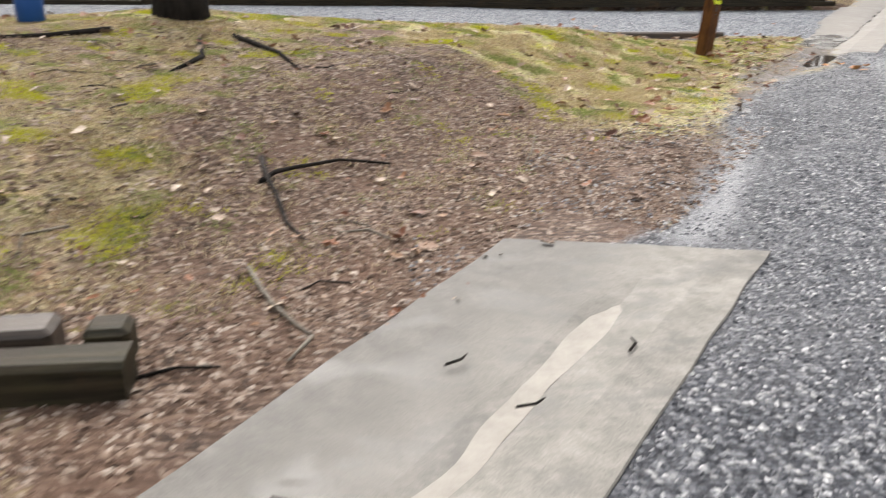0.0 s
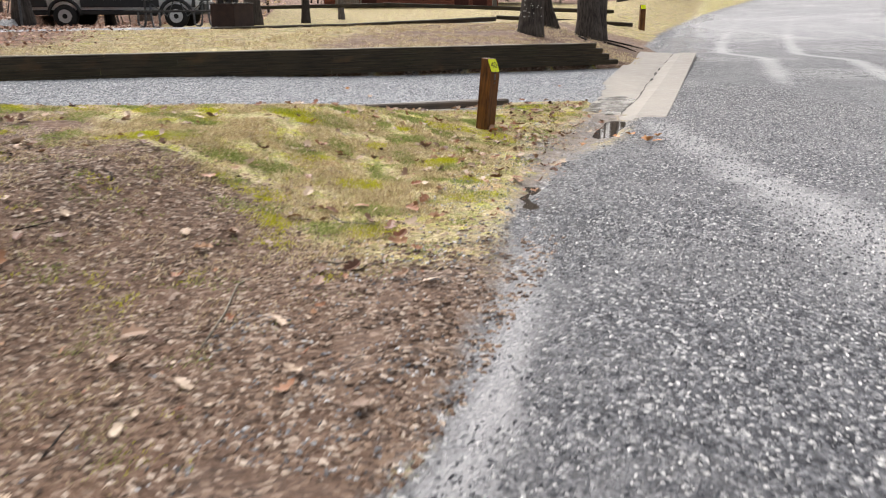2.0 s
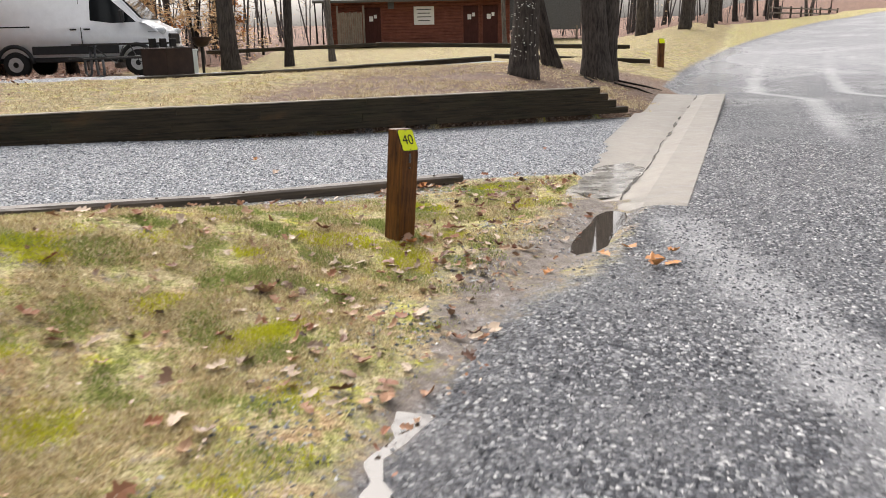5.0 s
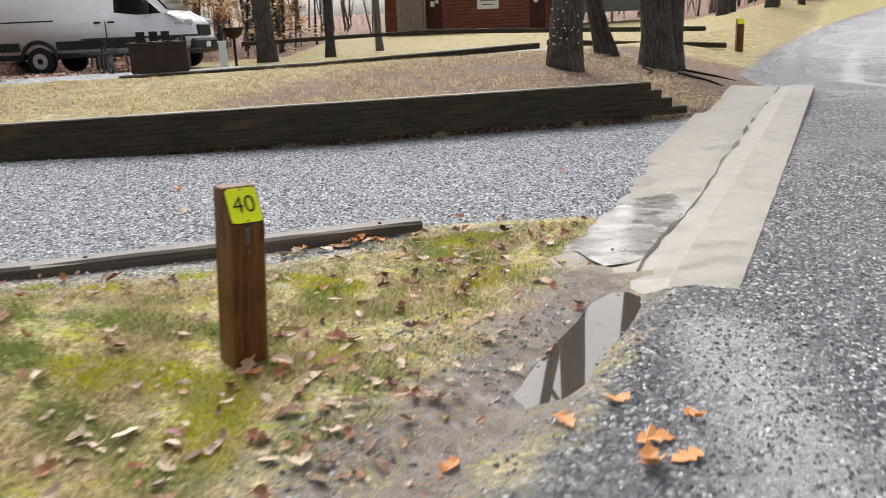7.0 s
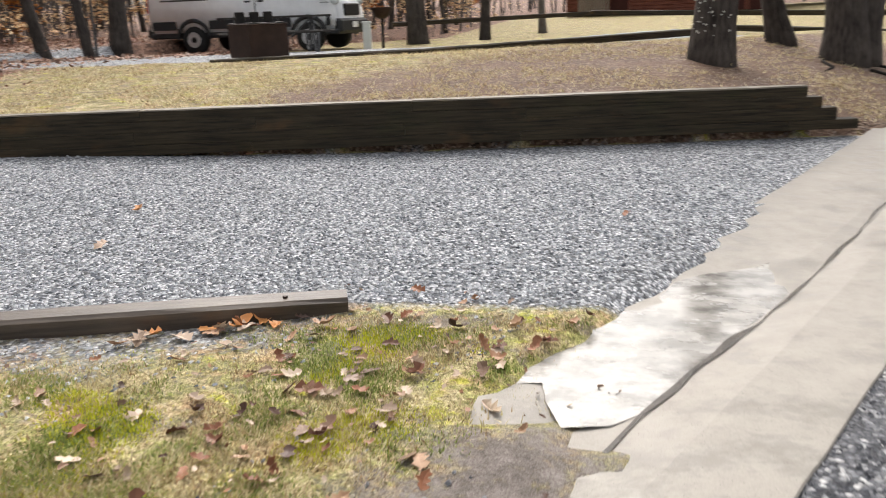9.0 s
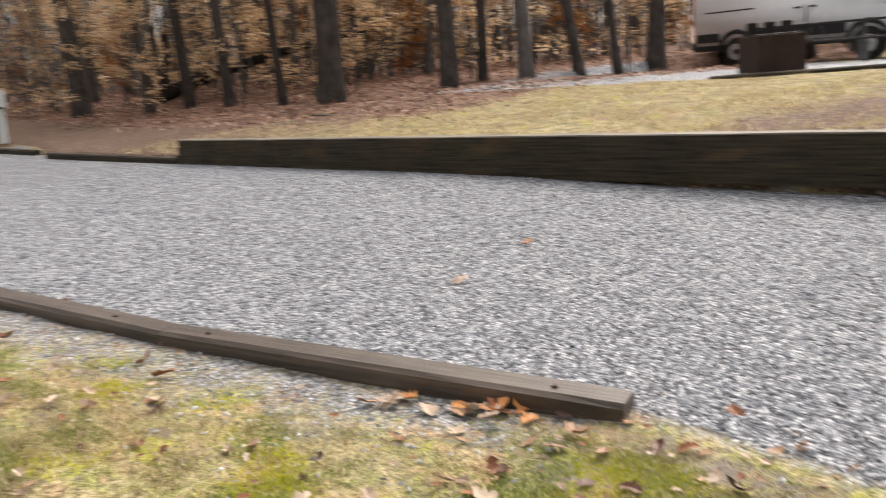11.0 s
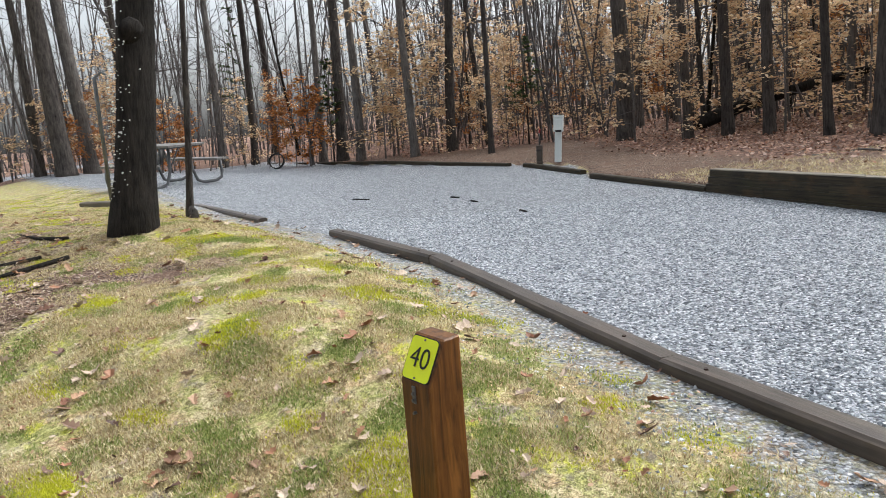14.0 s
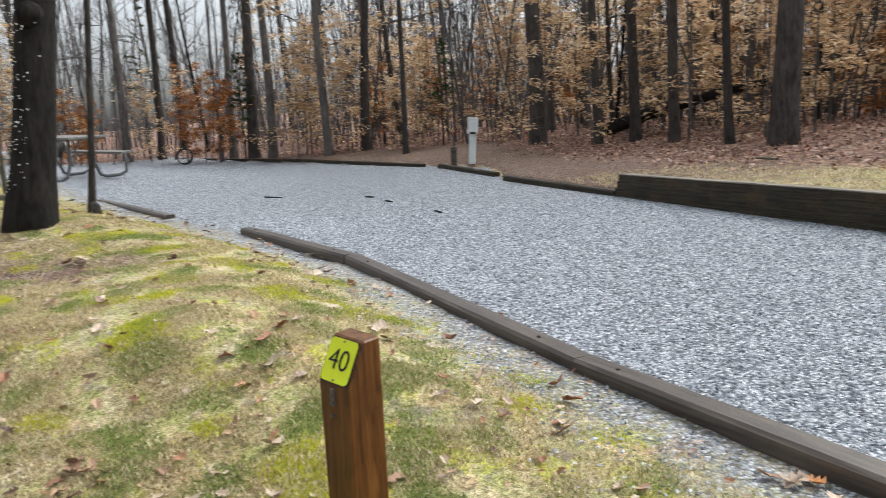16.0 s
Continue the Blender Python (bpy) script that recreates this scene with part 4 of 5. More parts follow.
for i, (h, r, mat, lab) in enumerate(((17, 0.17, BARK_BROWN, "tall bare brown woodland tree"), (19, 0.22, BARK_WOOD, "tall bare dark woodland tree"),
                                      (15, 0.12, BARK_GREY, "slim bare grey woodland tree"), (13, 0.085, BARK_BROWN, "thin bare young woodland tree"),
                                      (18, 0.2, BARK_GREY, "grey-barked bare woodland tree"), (11, 0.06, BARK_DARK, "spindly dark woodland sapling"),
                                      (16, 0.15, BARK_WOOD, "bare dark woodland tree with low limbs"))):
    kinds.append(tree("woodland_tree", pose(-30 - 2 * i, 40 + i, at(-30 - 2 * i, 40 + i)), tree_parts(100 + i, h, r, 0.22 if i in (3, 5, 6) else 0.35, 13 if i != 5 else 10, 0.012 * (i % 3 - 1), 6, sides=7, flare=0.35), mat, lab, FOREST))
beeches = []
for i, (h, mat, lab) in enumerate(((4.6, TAN, "young beech holding tan winter leaves"), (6.2, TAN, "beech sapling with pale gold leaves"),
                                   (3.2, RUSSET, "low oak shrub with russet leaves"), (5.2, RUSSET, "young tree with orange-brown leaves"))):
    beeches.append(tree("beech_sapling", pose(-28 - i, 36 + 2 * i, at(-28 - i, 36 + 2 * i)), tree_parts(200 + i, h, 0.035, 0.12, 17, 0.02, 5, 12, 0.15, True, 6, 0.2), BARK_GREY, lab, "leafy understorey", mat))

SPOTS = []


def free(x, y, gap):
    return all((x - a) ** 2 + (y - b) ** 2 > gap * gap for a, b in SPOTS)


rng = random.Random(77)
# the trunks that stand out along the edge: place, girth, lean
for x, y, r, k, lx, ly in ((-24.4, -1.5, 0.18, 1, 0, 7), (-24.6, -0.6, 0.16, 0, 0, 5), (-22.3, 0.1, 0.31, 1, 0, 1), (-24.9, 0.1, 0.27, 4, 1, 2), (-26.0, 4.6, 0.17, 2, 0, -4),
                           (-26.1, 5.8, 0.15, 0, 0, 1), (-23.1, 8.5, 0.14, 2, 0, 3), (-22.4, 9.2, 0.2, 1, 0, 2), (-21.8, 9.8, 0.155, 2, 0, 2), (-20.0, 11.5, 0.14, 4, 0, 3),
                           (-17.4, 13.5, 0.09, 0, 0, -2), (-15.6, 16.9, 0.24, 1, 1, -1), (-13.6, 17.8, 0.12, 1, 0, -1), (-13.1, 18.6, 0.15, 0, 0, 1), (-11.9, 19.0, 0.14, 1, 0, 2),
                           (-9.4, 18.9, 0.1, 0, 0, -1), (-7.9, 19.1, 0.27, 1, 0, 0), (-6.7, 21.2, 0.19, 1, 0, 0), (-6.5, 22.0, 0.11, 0, 0, 1), (-5.5, 22.3, 0.16, 4, 0, 0),
                           (-5.1, 23.5, 0.12, 1, 0, -8), (-4.1, 23.5, 0.1, 0, 0, -5), (-5.0, 26.3, 0.21, 1, 0, 0)):
    base = (0.17, 0.22, 0.12, 0.085, 0.2, 0.06, 0.15)[k]
    SPOTS.append((x, y))
    copy_thing(kinds[k], pose(x, y, at(x, y), lx, ly, 0) @ pose(0, 0, 0, 0, 0, rng.uniform(0, 360)) @ Matrix.Diagonal((r / base, r / base, 0.75 + 0.25 * r / base, 1)))
made = 0
while made < 205:
    a, d = (rng.uniform(-70, 120), 19 + 45 * rng.random() ** 1.2) if made < 130 else (rng.uniform(-8, 66), rng.uniform(32, 62)) if made < 172 else (rng.uniform(-62, -24), rng.uniform(52, 80))
    x, y = 3 - d * math.sin(radians(a)), 9 + d * math.cos(radians(a))
    if inside(x, y, CLEARING) or not free(x, y, 1.1):
        continue
    SPOTS.append((x, y))
    if a > 72 and rng.random() < 0.7:
        continue
    k = rng.choice((0, 1, 2, 2, 3, 3, 3, 3, 4, 5, 5, 5, 5, 6))
    copy_thing(kinds[k], pose(x, y, at(x, y), rng.gauss(0, 4), rng.gauss(0, 4), rng.uniform(0, 360)) @ Matrix.Scale(rng.uniform(0.75, 1.25), 4))
    made += 1
# round the rest of the clearing, behind the walker: unseen trees added for reflections
for i in range(34):
    a, d = rng.uniform(120, 290), rng.uniform(22, 40)
    x, y = 3 - d * math.sin(radians(a)), 9 + d * math.cos(radians(a))
    if not inside(x, y, CLEARING):
        copy_thing(kinds[rng.randrange(7)], pose(x, y, at(x, y), 0, 0, rng.uniform(0, 360)))
made = 0
while made < 128:
    a, d = (rng.uniform(-25, 72), 17 + 24 * rng.random() ** 1.6) if made < 92 else (rng.uniform(72, 112), rng.uniform(20, 36))
    x, y = 3 - d * math.sin(radians(a)), 9 + d * math.cos(radians(a))
    if inside(x, y, CLEARING) or (a < 20 and rng.random() < 0.5):
        continue
    copy_thing(beeches[rng.choice((0, 0, 0, 1, 1, 1, 1, 0, 2, 3))], pose(x, y, at(x, y), 0, 0, rng.uniform(0, 360)) @ Matrix.Scale(rng.uniform(0.5, 1.0) if a > 72 else rng.uniform(0.7, 1.25), 4))
    made += 1
# leafy saplings that stand out at the edge
for x, y, k, s in ((-22.3, 7.6, 3, 0.55), (-22.0, 8.1, 2, 0.9), (-22.8, 7.0, 2, 0.75), (-20.9, 10.6, 1, 0.85), (-21.4, 10.9, 0, 0.9), (-20.8, 12.2, 1, 0.75), (-19.4, 13.6, 0, 0.5), (-19.0, 14.2, 0, 0.45),
                   (-14.6, 16.8, 1, 0.7), (-13.0, 17.4, 0, 0.65), (-11.6, 19.2, 1, 0.8), (-12.0, 20.4, 0, 0.7), (-9.8, 20.0, 1, 0.75), (-9.0, 20.6, 0, 0.8), (-24.4, 1.2, 0, 0.8), (-25.2, 0.6, 3, 0.6),
                   (-24.3, -1.0, 0, 0.65), (-24.2, -2.4, 0, 0.7), (-24.8, 2.6, 2, 0.8), (-25.0, 3.6, 2, 0.7), (-23.6, 11.4, 0, 0.5), (-20.2, 15.8, 0, 0.5), (-16.8, 20.0, 1, 0.8), (-7.2, 22.4, 0, 0.8), (-6.2, 23.0, 1, 0.7)):
    copy_thing(beeches[k], pose(x, y, at(x, y), 0, 0, 61 * x) @ Matrix.Scale(s, 4))


def evergreen(x, y, hgt, spread, seed):
    """A thin young pine: whorls of drooping branches set with needle sprays."""
    rng = random.Random(seed)
    t = thing("pine_sapling", pose(x, y, at(x, y)), "thin young dull green pine among bare trees", "tree", "young pines")
    part("trunk", Shape().tube([(0, 0, -0.1), (0.03, 0, hgt * 0.5), (0, 0.02, hgt)], [0.03, 0.022, 0.006], 7), BARK_BROWN, t, "", True)
    boughs, needles = Shape(), Shape()
    for i in range(34):
        q = 0.35 + 0.63 * rng.random()
        a, ln = rng.uniform(0, 6.283), spread * (1.15 - q) * rng.uniform(0.6, 1.2)
        o = Vector((0, 0, hgt * q))
        tip = o + Vector((math.cos(a) * ln, math.sin(a) * ln, ln * rng.uniform(-0.15, 0.35)))
        boughs.tube([o, tip], [0.009, 0.003], 4, False)
        for _ in range(26):
            p = o.lerp(tip, rng.uniform(0.25, 1.0))
            leaf_quad(needles, p, Vector((rng.uniform(-1, 1), rng.uniform(-1, 1), rng.uniform(-0.2, 0.7))).normalized(), Vector((0.2, 0.1, 1)), rng.uniform(0.07, 0.14))
    part("boughs", boughs, BARK_BROWN, t)
    part("needles", needles, PINE, t)


evergreen(-18.6, 14.9, 3.4, 0.95, 3)
evergreen(-22.0, 8.9, 3.6, 0.7, 5)
evergreen(-27.5, 5.2, 6.5, 1.3, 8)
# a red-leaved limb high in the trees
red = tree("red_leaved_tree", pose(-21.4, 13.5, at(-21.4, 13.5)), tree_parts(301, 8.5, 0.05, 0.45, 14, 0.01, 5, 9, 0.11, False, 6, 0.2), BARK_BROWN, "slim tree keeping dull red leaves high up", "", REDLEAF)
# single trees inside the clearing, by the far road and van
for x, y, k, s in ((-3.4, 31.0, 0, 1.0), (1.2, 31.2, 1, 1.25), (3.0, 31.8, 0, 0.9), (4.6, 34.5, 2, 1.0), (20.5, 43, 1, 1.2), (21.6, 44.5, 0, 1.1), (24, 45, 1, 1), (26.5, 47, 0, 1),
                   (28, 52, 4, 1), (31, 54, 1, 1.0), (34, 57, 0, 1.1), (37, 60, 1, 1.0), (41, 41, 0, 1), (44, 45, 1, 1), (23, 43.4, 1, 1.25), (47, 50, 4, 1), (14.5, 46.5, 2, 1)):
    copy_thing(kinds[k], pose(x, y, at(x, y), 0, 0, 37 * x) @ Matrix.Scale(s, 4))

# thin stems and twigs of the deeper wood
rng = random.Random(5)
stems = Shape()
for _ in range(4700):
    a, d = rng.uniform(-62, 118) if rng.random() < 0.45 else rng.uniform(28, 118), 19 + 60 * rng.random() ** 1.15
    x, y = 3 - d * math.sin(radians(a)), 9 + d * math.cos(radians(a))
    if inside(x, y, CLEARING) or (a > 84 and rng.random() < 0.45):
        continue
    h = rng.choice((1.2, 2, 3, 4, 6, 9, 12, 14)) * rng.uniform(0.7, 1.2)
    r = (0.004 + 0.0036 * h * rng.uniform(0.5, 1.0)) * (0.6 + d / 70)
    p = Vector((x, y, at(x, y) - 0.1))
    line = limb_points(rng, p, (rng.gauss(0, 0.13), rng.gauss(0, 0.13), 1), h, 4, 0.1, 0.05)
    stems.tube(line, [r, r * 0.85, r * 0.65, r * 0.45, r * 0.2], 4, False)
    for _ in range(7):
        w = rng.randint(1, 3)
        q = line[w].lerp(line[w + 1], rng.random())
        side = Vector((rng.uniform(-1, 1), rng.uniform(-1, 1), rng.uniform(0.1, 1.0)))
        ln = (0.25 + 0.13 * h) * rng.uniform(0.5, 1.3)
        br = limb_points(rng, q, side, ln, 2, 0.3, 0.06)
        stems.tube(br, [r * 0.42, r * 0.28, r * 0.1], 3, False)
        for _ in range(2):
            stems.tube(limb_points(rng, br[1], side + Vector((rng.uniform(-1, 1), rng.uniform(-1, 1), rng.uniform(-0.3, 0.8))), ln * 0.55, 1, 0.3, 0.04), [r * 0.24, r * 0.08], 3, False)
tagged(part("brush_stems", stems, STEMS), "dense thin bare stems of winter undergrowth", "undergrowth", "", "stuff")
fol = Shape()
for _ in range(42000):
    a, d = rng.uniform(-30, 112 - 30 * rng.random()), 21 + 40 * rng.random()
    x, y = 3 - d * math.sin(radians(a)), 9 + d * math.cos(radians(a))
    if inside(x, y, CLEARING) or noise.noise((x * 0.5, y * 0.5, 3)) < 0.2:
        continue
    z = at(x, y) + 0.2 + 4.0 * rng.random() ** 1.8
    z += 2.2 * max(0, noise.noise((x * 0.7, y * 0.7, 8)))
    leaf_quad(fol, Vector((x, y, z)), Vector((rng.uniform(-1, 1), rng.uniform(-1, 1), rng.uniform(-0.5, 0.2))).normalized(), Vector((0, 0.3, 1)), rng.uniform(0.1, 0.19))
tagged(part("brush_leaves", fol, TAN), "scattered tan leaves clinging in the deep wood", "undergrowth", "", "stuff")

# fallen trunks and branches
FALLEN_LOG = [(-15.6, 18.6, 0.75), (-15.0, 19.9, 1.25), (-14.2, 21.8, 1.75), (-13.2, 25.0, 2.3)]
log = Shape().tube(FALLEN_LOG, [0.2, 0.17, 0.12, 0.06], 8)
tagged(part("fallen_trunk", log, BARK_DARK, None, "", True), "fallen dark trunk leaning among the trees", "fallen tree")


def stick(pts, r, label, mat=BARK_BROWN, name="stick"):
    p = [(x, y, at(x, y, r * 0.6 + z)) for x, y, z in pts]
    return tagged(part(name, Shape().tube(p, [r * (1 - 0.5 * i / len(p)) for i in range(len(p))], 6), mat, None, "", True), label, "stick", "fallen sticks")


stick([(-0.65, 3.04, 0), (-0.57, 2.86, 0.012), (-0.49, 2.71, 0.01), (-0.39, 2.57, 0.006), (-0.31, 2.48, 0)], 0.011, "pale peeled stick on the mulch", PALEWOOD_SHEEN)
stick([(-0.31, 2.48, 0), (-0.36, 2.31, 0)], 0.008, "pale peeled stick on the mulch", PALEWOOD_SHEEN)
stick([(-0.8, 3.98, 0.0), (-0.74, 4.1, 0.02), (-0.64, 4.23, 0.02), (-0.54, 4.3, 0.03), (-0.45, 4.41, 0.02), (-0.3, 4.46, 0.02), (-0.17, 4.55, 0.0)], 0.013, "dark crooked branch lying on the mulch", BARK_DARK)
stick([(-0.85, 4.28, 0.0), (-0.78, 4.05, 0.01), (-0.7, 3.88, 0.01), (-0.6, 3.6, 0.0), (-0.48, 3.38, -0.01)], 0.016, "mossy surface root crossing the mulch", BARK_BROWN, "tree_root")
stick([(-0.81, 2.19, 0.0), (-0.7, 2.24, 0.01), (-0.57, 2.27, 0)], 0.007, "dark twig beside the concrete", BARK_DARK)
stick([(0.62, 4.67, 0), (0.7, 5.0, 0.004), (0.75, 5.34, 0.004), (0.81, 5.44, 0)], 0.005, "thin pale twig on the mulch", PALEWOOD_SHEEN)
trng = random.Random(31)
for _ in range(46):
    x, y, a = trng.uniform(-2.4, 1.6), trng.uniform(2.6, 7.0), trng.uniform(0, 6.28)
    if uv(x, y)[1] < 1.7:
        continue
    l = trng.uniform(0.06, 0.22)
    stick([(x, y, 0), (x + l * math.cos(a), y + l * math.sin(a), 0.004), (x + 1.7 * l * math.cos(a + 0.5), y + 1.7 * l * math.sin(a + 0.5), 0)], trng.uniform(0.003, 0.007), "thin dark twig lying on the mulch", trng.choice((BARK_DARK, BARK_BROWN, PALEWOOD_SHEEN)), "twig")
for u, v, a in ((2.0, 1.08, 0.5), (1.9, 0.78, 0.2), (1.2, 1.0, 2.0), (2.4, 0.62, 1.0)):
    x, y = UX * u - UY * v, UY * u + UX * v
    p = [(x, y, -0.004), (x + 0.06 * math.cos(a), y + 0.06 * math.sin(a), 0.0), (x + 0.1 * math.cos(a + 0.3), y + 0.1 * math.sin(a + 0.3), -0.004)]
    tagged(part("twig", Shape().tube(p, [0.005, 0.005, 0.003], 6), BARK_DARK, None, "", True), "short dark twig lying on the concrete", "stick", "fallen sticks")
stick([(-6.2, 16.6, 0.02), (-5.4, 16.6, 0.06), (-4.6, 16.3, 0.03), (-4.2, 16.35, 0.02)], 0.022, "bare fallen branch on the grass behind the wall", BARK_GREY)
for x, y, a in ((-6.5, 11.2, 10), (-7.4, 11.0, 20), (-4.8, 11.6, 5), (-8.2, 9.4, 70)):
    stick([(x, y, 0), (x + 0.3 * math.cos(radians(a)), y + 0.3 * math.sin(radians(a)), 0.01)], 0.014, "short dark stick on the gravel", BARK_DARK)
for x0, y0, x1, y1 in ((-1.6, 6.9, -0.9, 5.9), (-1.8, 6.6, -1.7, 5.5), (-2.5, 6.6, -3.4, 5.8), (9.2, 20.1, 9.6, 19.2), (9.5, 20.6, 10.3, 20.2), (8.6, 20.2, 8.4, 19.4)):
    xm, ym = (x0 + x1) / 2 + 0.12, (y0 + y1) / 2
    stick([(x0, y0, 0.0), (xm, ym, 0.0), (x1, y1, -0.02)], 0.024, "worn surface root rising from the worn soil", BARK_DARK, "tree_root")

# ---- picnic tables ----


def picnic_table(m, top_mat, label, length=1.85, angle=0):
    """Table with attached benches on bent steel tube; long side along x."""
    t = thing("picnic_table", m, label, "picnic table", "picnic tables")
    for i in range(4):
        part("tabletop_plank", Shape().box((0, 0, 0), (length, 0.175, 0.042), None, 0.006), top_mat, t, "", False, pose(0, -0.27 + 0.18 * i, 0.74))
    for sy in (-1, 1):
        for k in range(2):
            part("bench_plank", Shape().box((0, 0, 0), (length, 0.12, 0.04), None, 0.006), top_mat, t, "", False, pose(0, sy * (0.62 + 0.125 * k), 0.43))
    for sx in (-1, 1):
        x = sx * length * 0.34
        for sy in (-1, 1):
            leg = Shape().tube([(x, sy * 0.2, 0.715), (x, sy * 0.22, 0.3), (x, sy * 0.3, 0.08), (x, sy * 0.42, 0.03), (x, sy * 0.68, 0.03), (x, sy * 0.8, 0.08), (x, sy * 0.82, 0.2), (x, sy * 0.8, 0.41)], [0.029] * 8, 8)
            part("leg", leg, DULLSTEEL, t, "bent galvanised tube leg", True)
        part("crossbar", Shape().tube([(x, -0.36, 0.71), (x, 0.36, 0.71)], [0.02, 0.02], 6), STEEL, t)
        part("brace", Shape().tube([(x, 0, 0.71), (x * 0.35, 0, 0.3), (x * 0.1, 0, 0.7)], [0.014] * 3, 6), STEEL, t)
    return t


picnic_table(pose(-11.0, 5.72, at(-11.0, 5.72), 0, 0, 40) @ pose(0, 0, 0, 1.5, 1.5, 0) @ Matrix.Scale(1.08, 4), PLANK, "grey plank picnic table with bent steel legs on gravel")
picnic_table(pose(-0.87, 25.17, at(-0.87, 25.17), 0, 0, 25), DARKPLANK, "dark picnic table with steel legs in front of the van", 2.3)

# ---- fire boxes ----


def fire_box(m):
    """A square rusted steel fire box, open above, with grate holders and hinges."""
    t = thing("fire_box", m, "rusted dark brown steel fire box with raised grates", "fire pit")
    w, h, k = 0.62, 0.46, 0.012
    for i in range(4):
        side = part("side_panel", Shape().box((0, -w / 2, h / 2), (w, k, h), None, 0.003), RUST, t, "", False, pose(0, 0, 0, 0, 0, 90 * i))
        part("rim", Shape().box((0, -w / 2, h), (w + 0.03, 0.04, 0.02), None, 0.004), RUST, side)
    for x in (-0.22, 0.02, 0.25):
        part("grate_holder", Shape().box((x, 0.1, h + 0.08), (0.14, 0.05, 0.2), None, 0.008), IRON, t)
    for i in range(9):
        part("grate_bar", Shape().tube([(-0.28 + 0.07 * i, -0.29, h + 0.02), (-0.28 + 0.07 * i, 0.29, h + 0.02)], [0.008, 0.008], 5), IRON, t)
    for x, y in ((-0.28, -0.28), (0.28, -0.28), (0.28, 0.28), (-0.28, 0.28)):
        part("foot", Shape().box((x, y, 0.0), (0.05, 0.05, 0.08), None, 0.006), RUST, t)
    return t


fire_box(pose(0.62, 20.1, at(0.62, 20.1) + 0.02, 0, 0, 50))


def fire_ring(m):
    t = thing("fire_ring", m, "tilted black iron fire ring at the edge of the woods", "fire pit")
    pts = [(0.36 * math.cos(a), 0.36 * math.sin(a)) for a in [2 * math.pi * i / 28 for i in range(28)]]
    s = Shape()
    for z0, z1, ro, ri in ((0, 0.12, 0.72, 0.64),):
        v = [(x * k, y * k, z) for k, z in ((ro, z0), (ro, z1), (ri, z1), (ri, z0)) for x, y in pts]
        f = [(r * 28 + i, r * 28 + (i + 1) % 28, ((r + 1) % 4) * 28 + (i + 1) % 28, ((r + 1) % 4) * 28 + i) for r in range(4) for i in range(28)]
        s.add(v, f)
    part("ring", s, IRON, t, "", True)
    part("handle", Shape().tube([(0.36, 0, 0.2), (0.44, 0, 0.3), (0.42, 0.1, 0.36)], [0.012] * 3, 6), STEEL, t)
    return t


fire_ring(pose(-21.3, 7.05, at(-21.3, 7.05) + 0.24, 74, 6, 75))
grill = fire_ring(pose(-13.6, 5.0, at(-13.6, 5.0) + 0.5, 70, -20, 60))
tagged(grill, "black iron fire ring half hidden behind the table", "fire pit")

# ---- power pedestal, tap post ----
ped = thing("power_pedestal", pose(-12.7, 14.22, at(-12.7, 14.22), 0, 4, 74), "pale grey metal power pedestal leaning slightly in gravel", "utility pedestal")
part("column", Shape().box((0, 0, 0.34), (0.16, 0.13, 0.72), None, 0.012), PEDESTAL, ped)
box = part("meter_box", Shape().box((0, -0.02, 0.86), (0.23, 0.2, 0.36), None, 0.014), PEDESTAL, ped)
part("lid", Shape().box((0, -0.02, 1.05), (0.25, 0.24, 0.025), None, 0.008), PEDESTAL, box)
part("door", Shape().box((0, -0.125, 0.84), (0.19, 0.012, 0.26), None, 0.004), PEDESTAL, box)
part("outlet", Shape().box((0, -0.13, 0.7), (0.14, 0.03, 0.05), None, 0.004), PLASTIC, box)
tap = thing("tap_post", pose(-12.85, 13.82, at(-12.85, 13.82), 0, 2, 70), "mossy wooden tap post with a red handle", "water tap")
part("post", Shape().box((0, 0, 0.24), (0.14, 0.14, 0.5), None, 0.015), TIMBER, tap)
part("pipe", Shape().tube([(0, 0, 0.45), (0, 0, 0.72), (0, -0.05, 0.76), (0, -0.1, 0.73)], [0.016] * 4, 8), STEEL, tap, "", True)
part("handle", Shape().tube([(0, 0.02, 0.78), (0.02, -0.02, 0.86), (0.03, -0.08, 0.84)], [0.02, 0.018, 0.012], 7), REDPAINT, tap, "red pump handle", True)
ped2 = thing("power_pedestal", pose(0.3, 28.7, at(0.3, 28.7), 0, 0, 10), "short pale grey utility pedestal by the van", "utility pedestal")
part("column", Shape().box((0, 0, 0.3), (0.2, 0.16, 0.66), None, 0.012), PEDESTAL, ped2)
part("lid", Shape().box((0, 0, 0.65), (0.24, 0.2, 0.05), None, 0.01), PEDESTAL, ped2)
bowl = thing("pedestal_grill", pose(0.45, 29.9, at(0.45, 29.9)), "rusty pedestal grill with flared bowl near the van", "grill")
part("bowl", Shape().tube([(0, 0, 0.75), (0, 0, 0.82), (0, 0, 1.0), (0, 0, 1.04)], [0.1, 0.2, 0.3, 0.31], 12), RUST, bowl, "", True)
part("post", Shape().tube([(0, 0, -0.05), (0, 0, 0.76)], [0.04, 0.04], 8), IRON, bowl)
pole = thing("lantern_pole", pose(-4.6, 24.6, at(-4.6, 24.6), 0, 1, 0), "slim grey metal lantern pole beside the gravel", "pole")
part("post", Shape().tube([(0, 0, -0.1), (0, 0, 2.6), (0.12, 0, 2.72), (0.25, 0, 2.66)], [0.03, 0.028, 0.02, 0.016], 8), STEEL, pole, "", True)
pole2 = thing("lantern_pole", pose(-9.0, 5.2, at(-9.0, 5.2)), "slim grey metal lantern pole behind the oak", "pole")
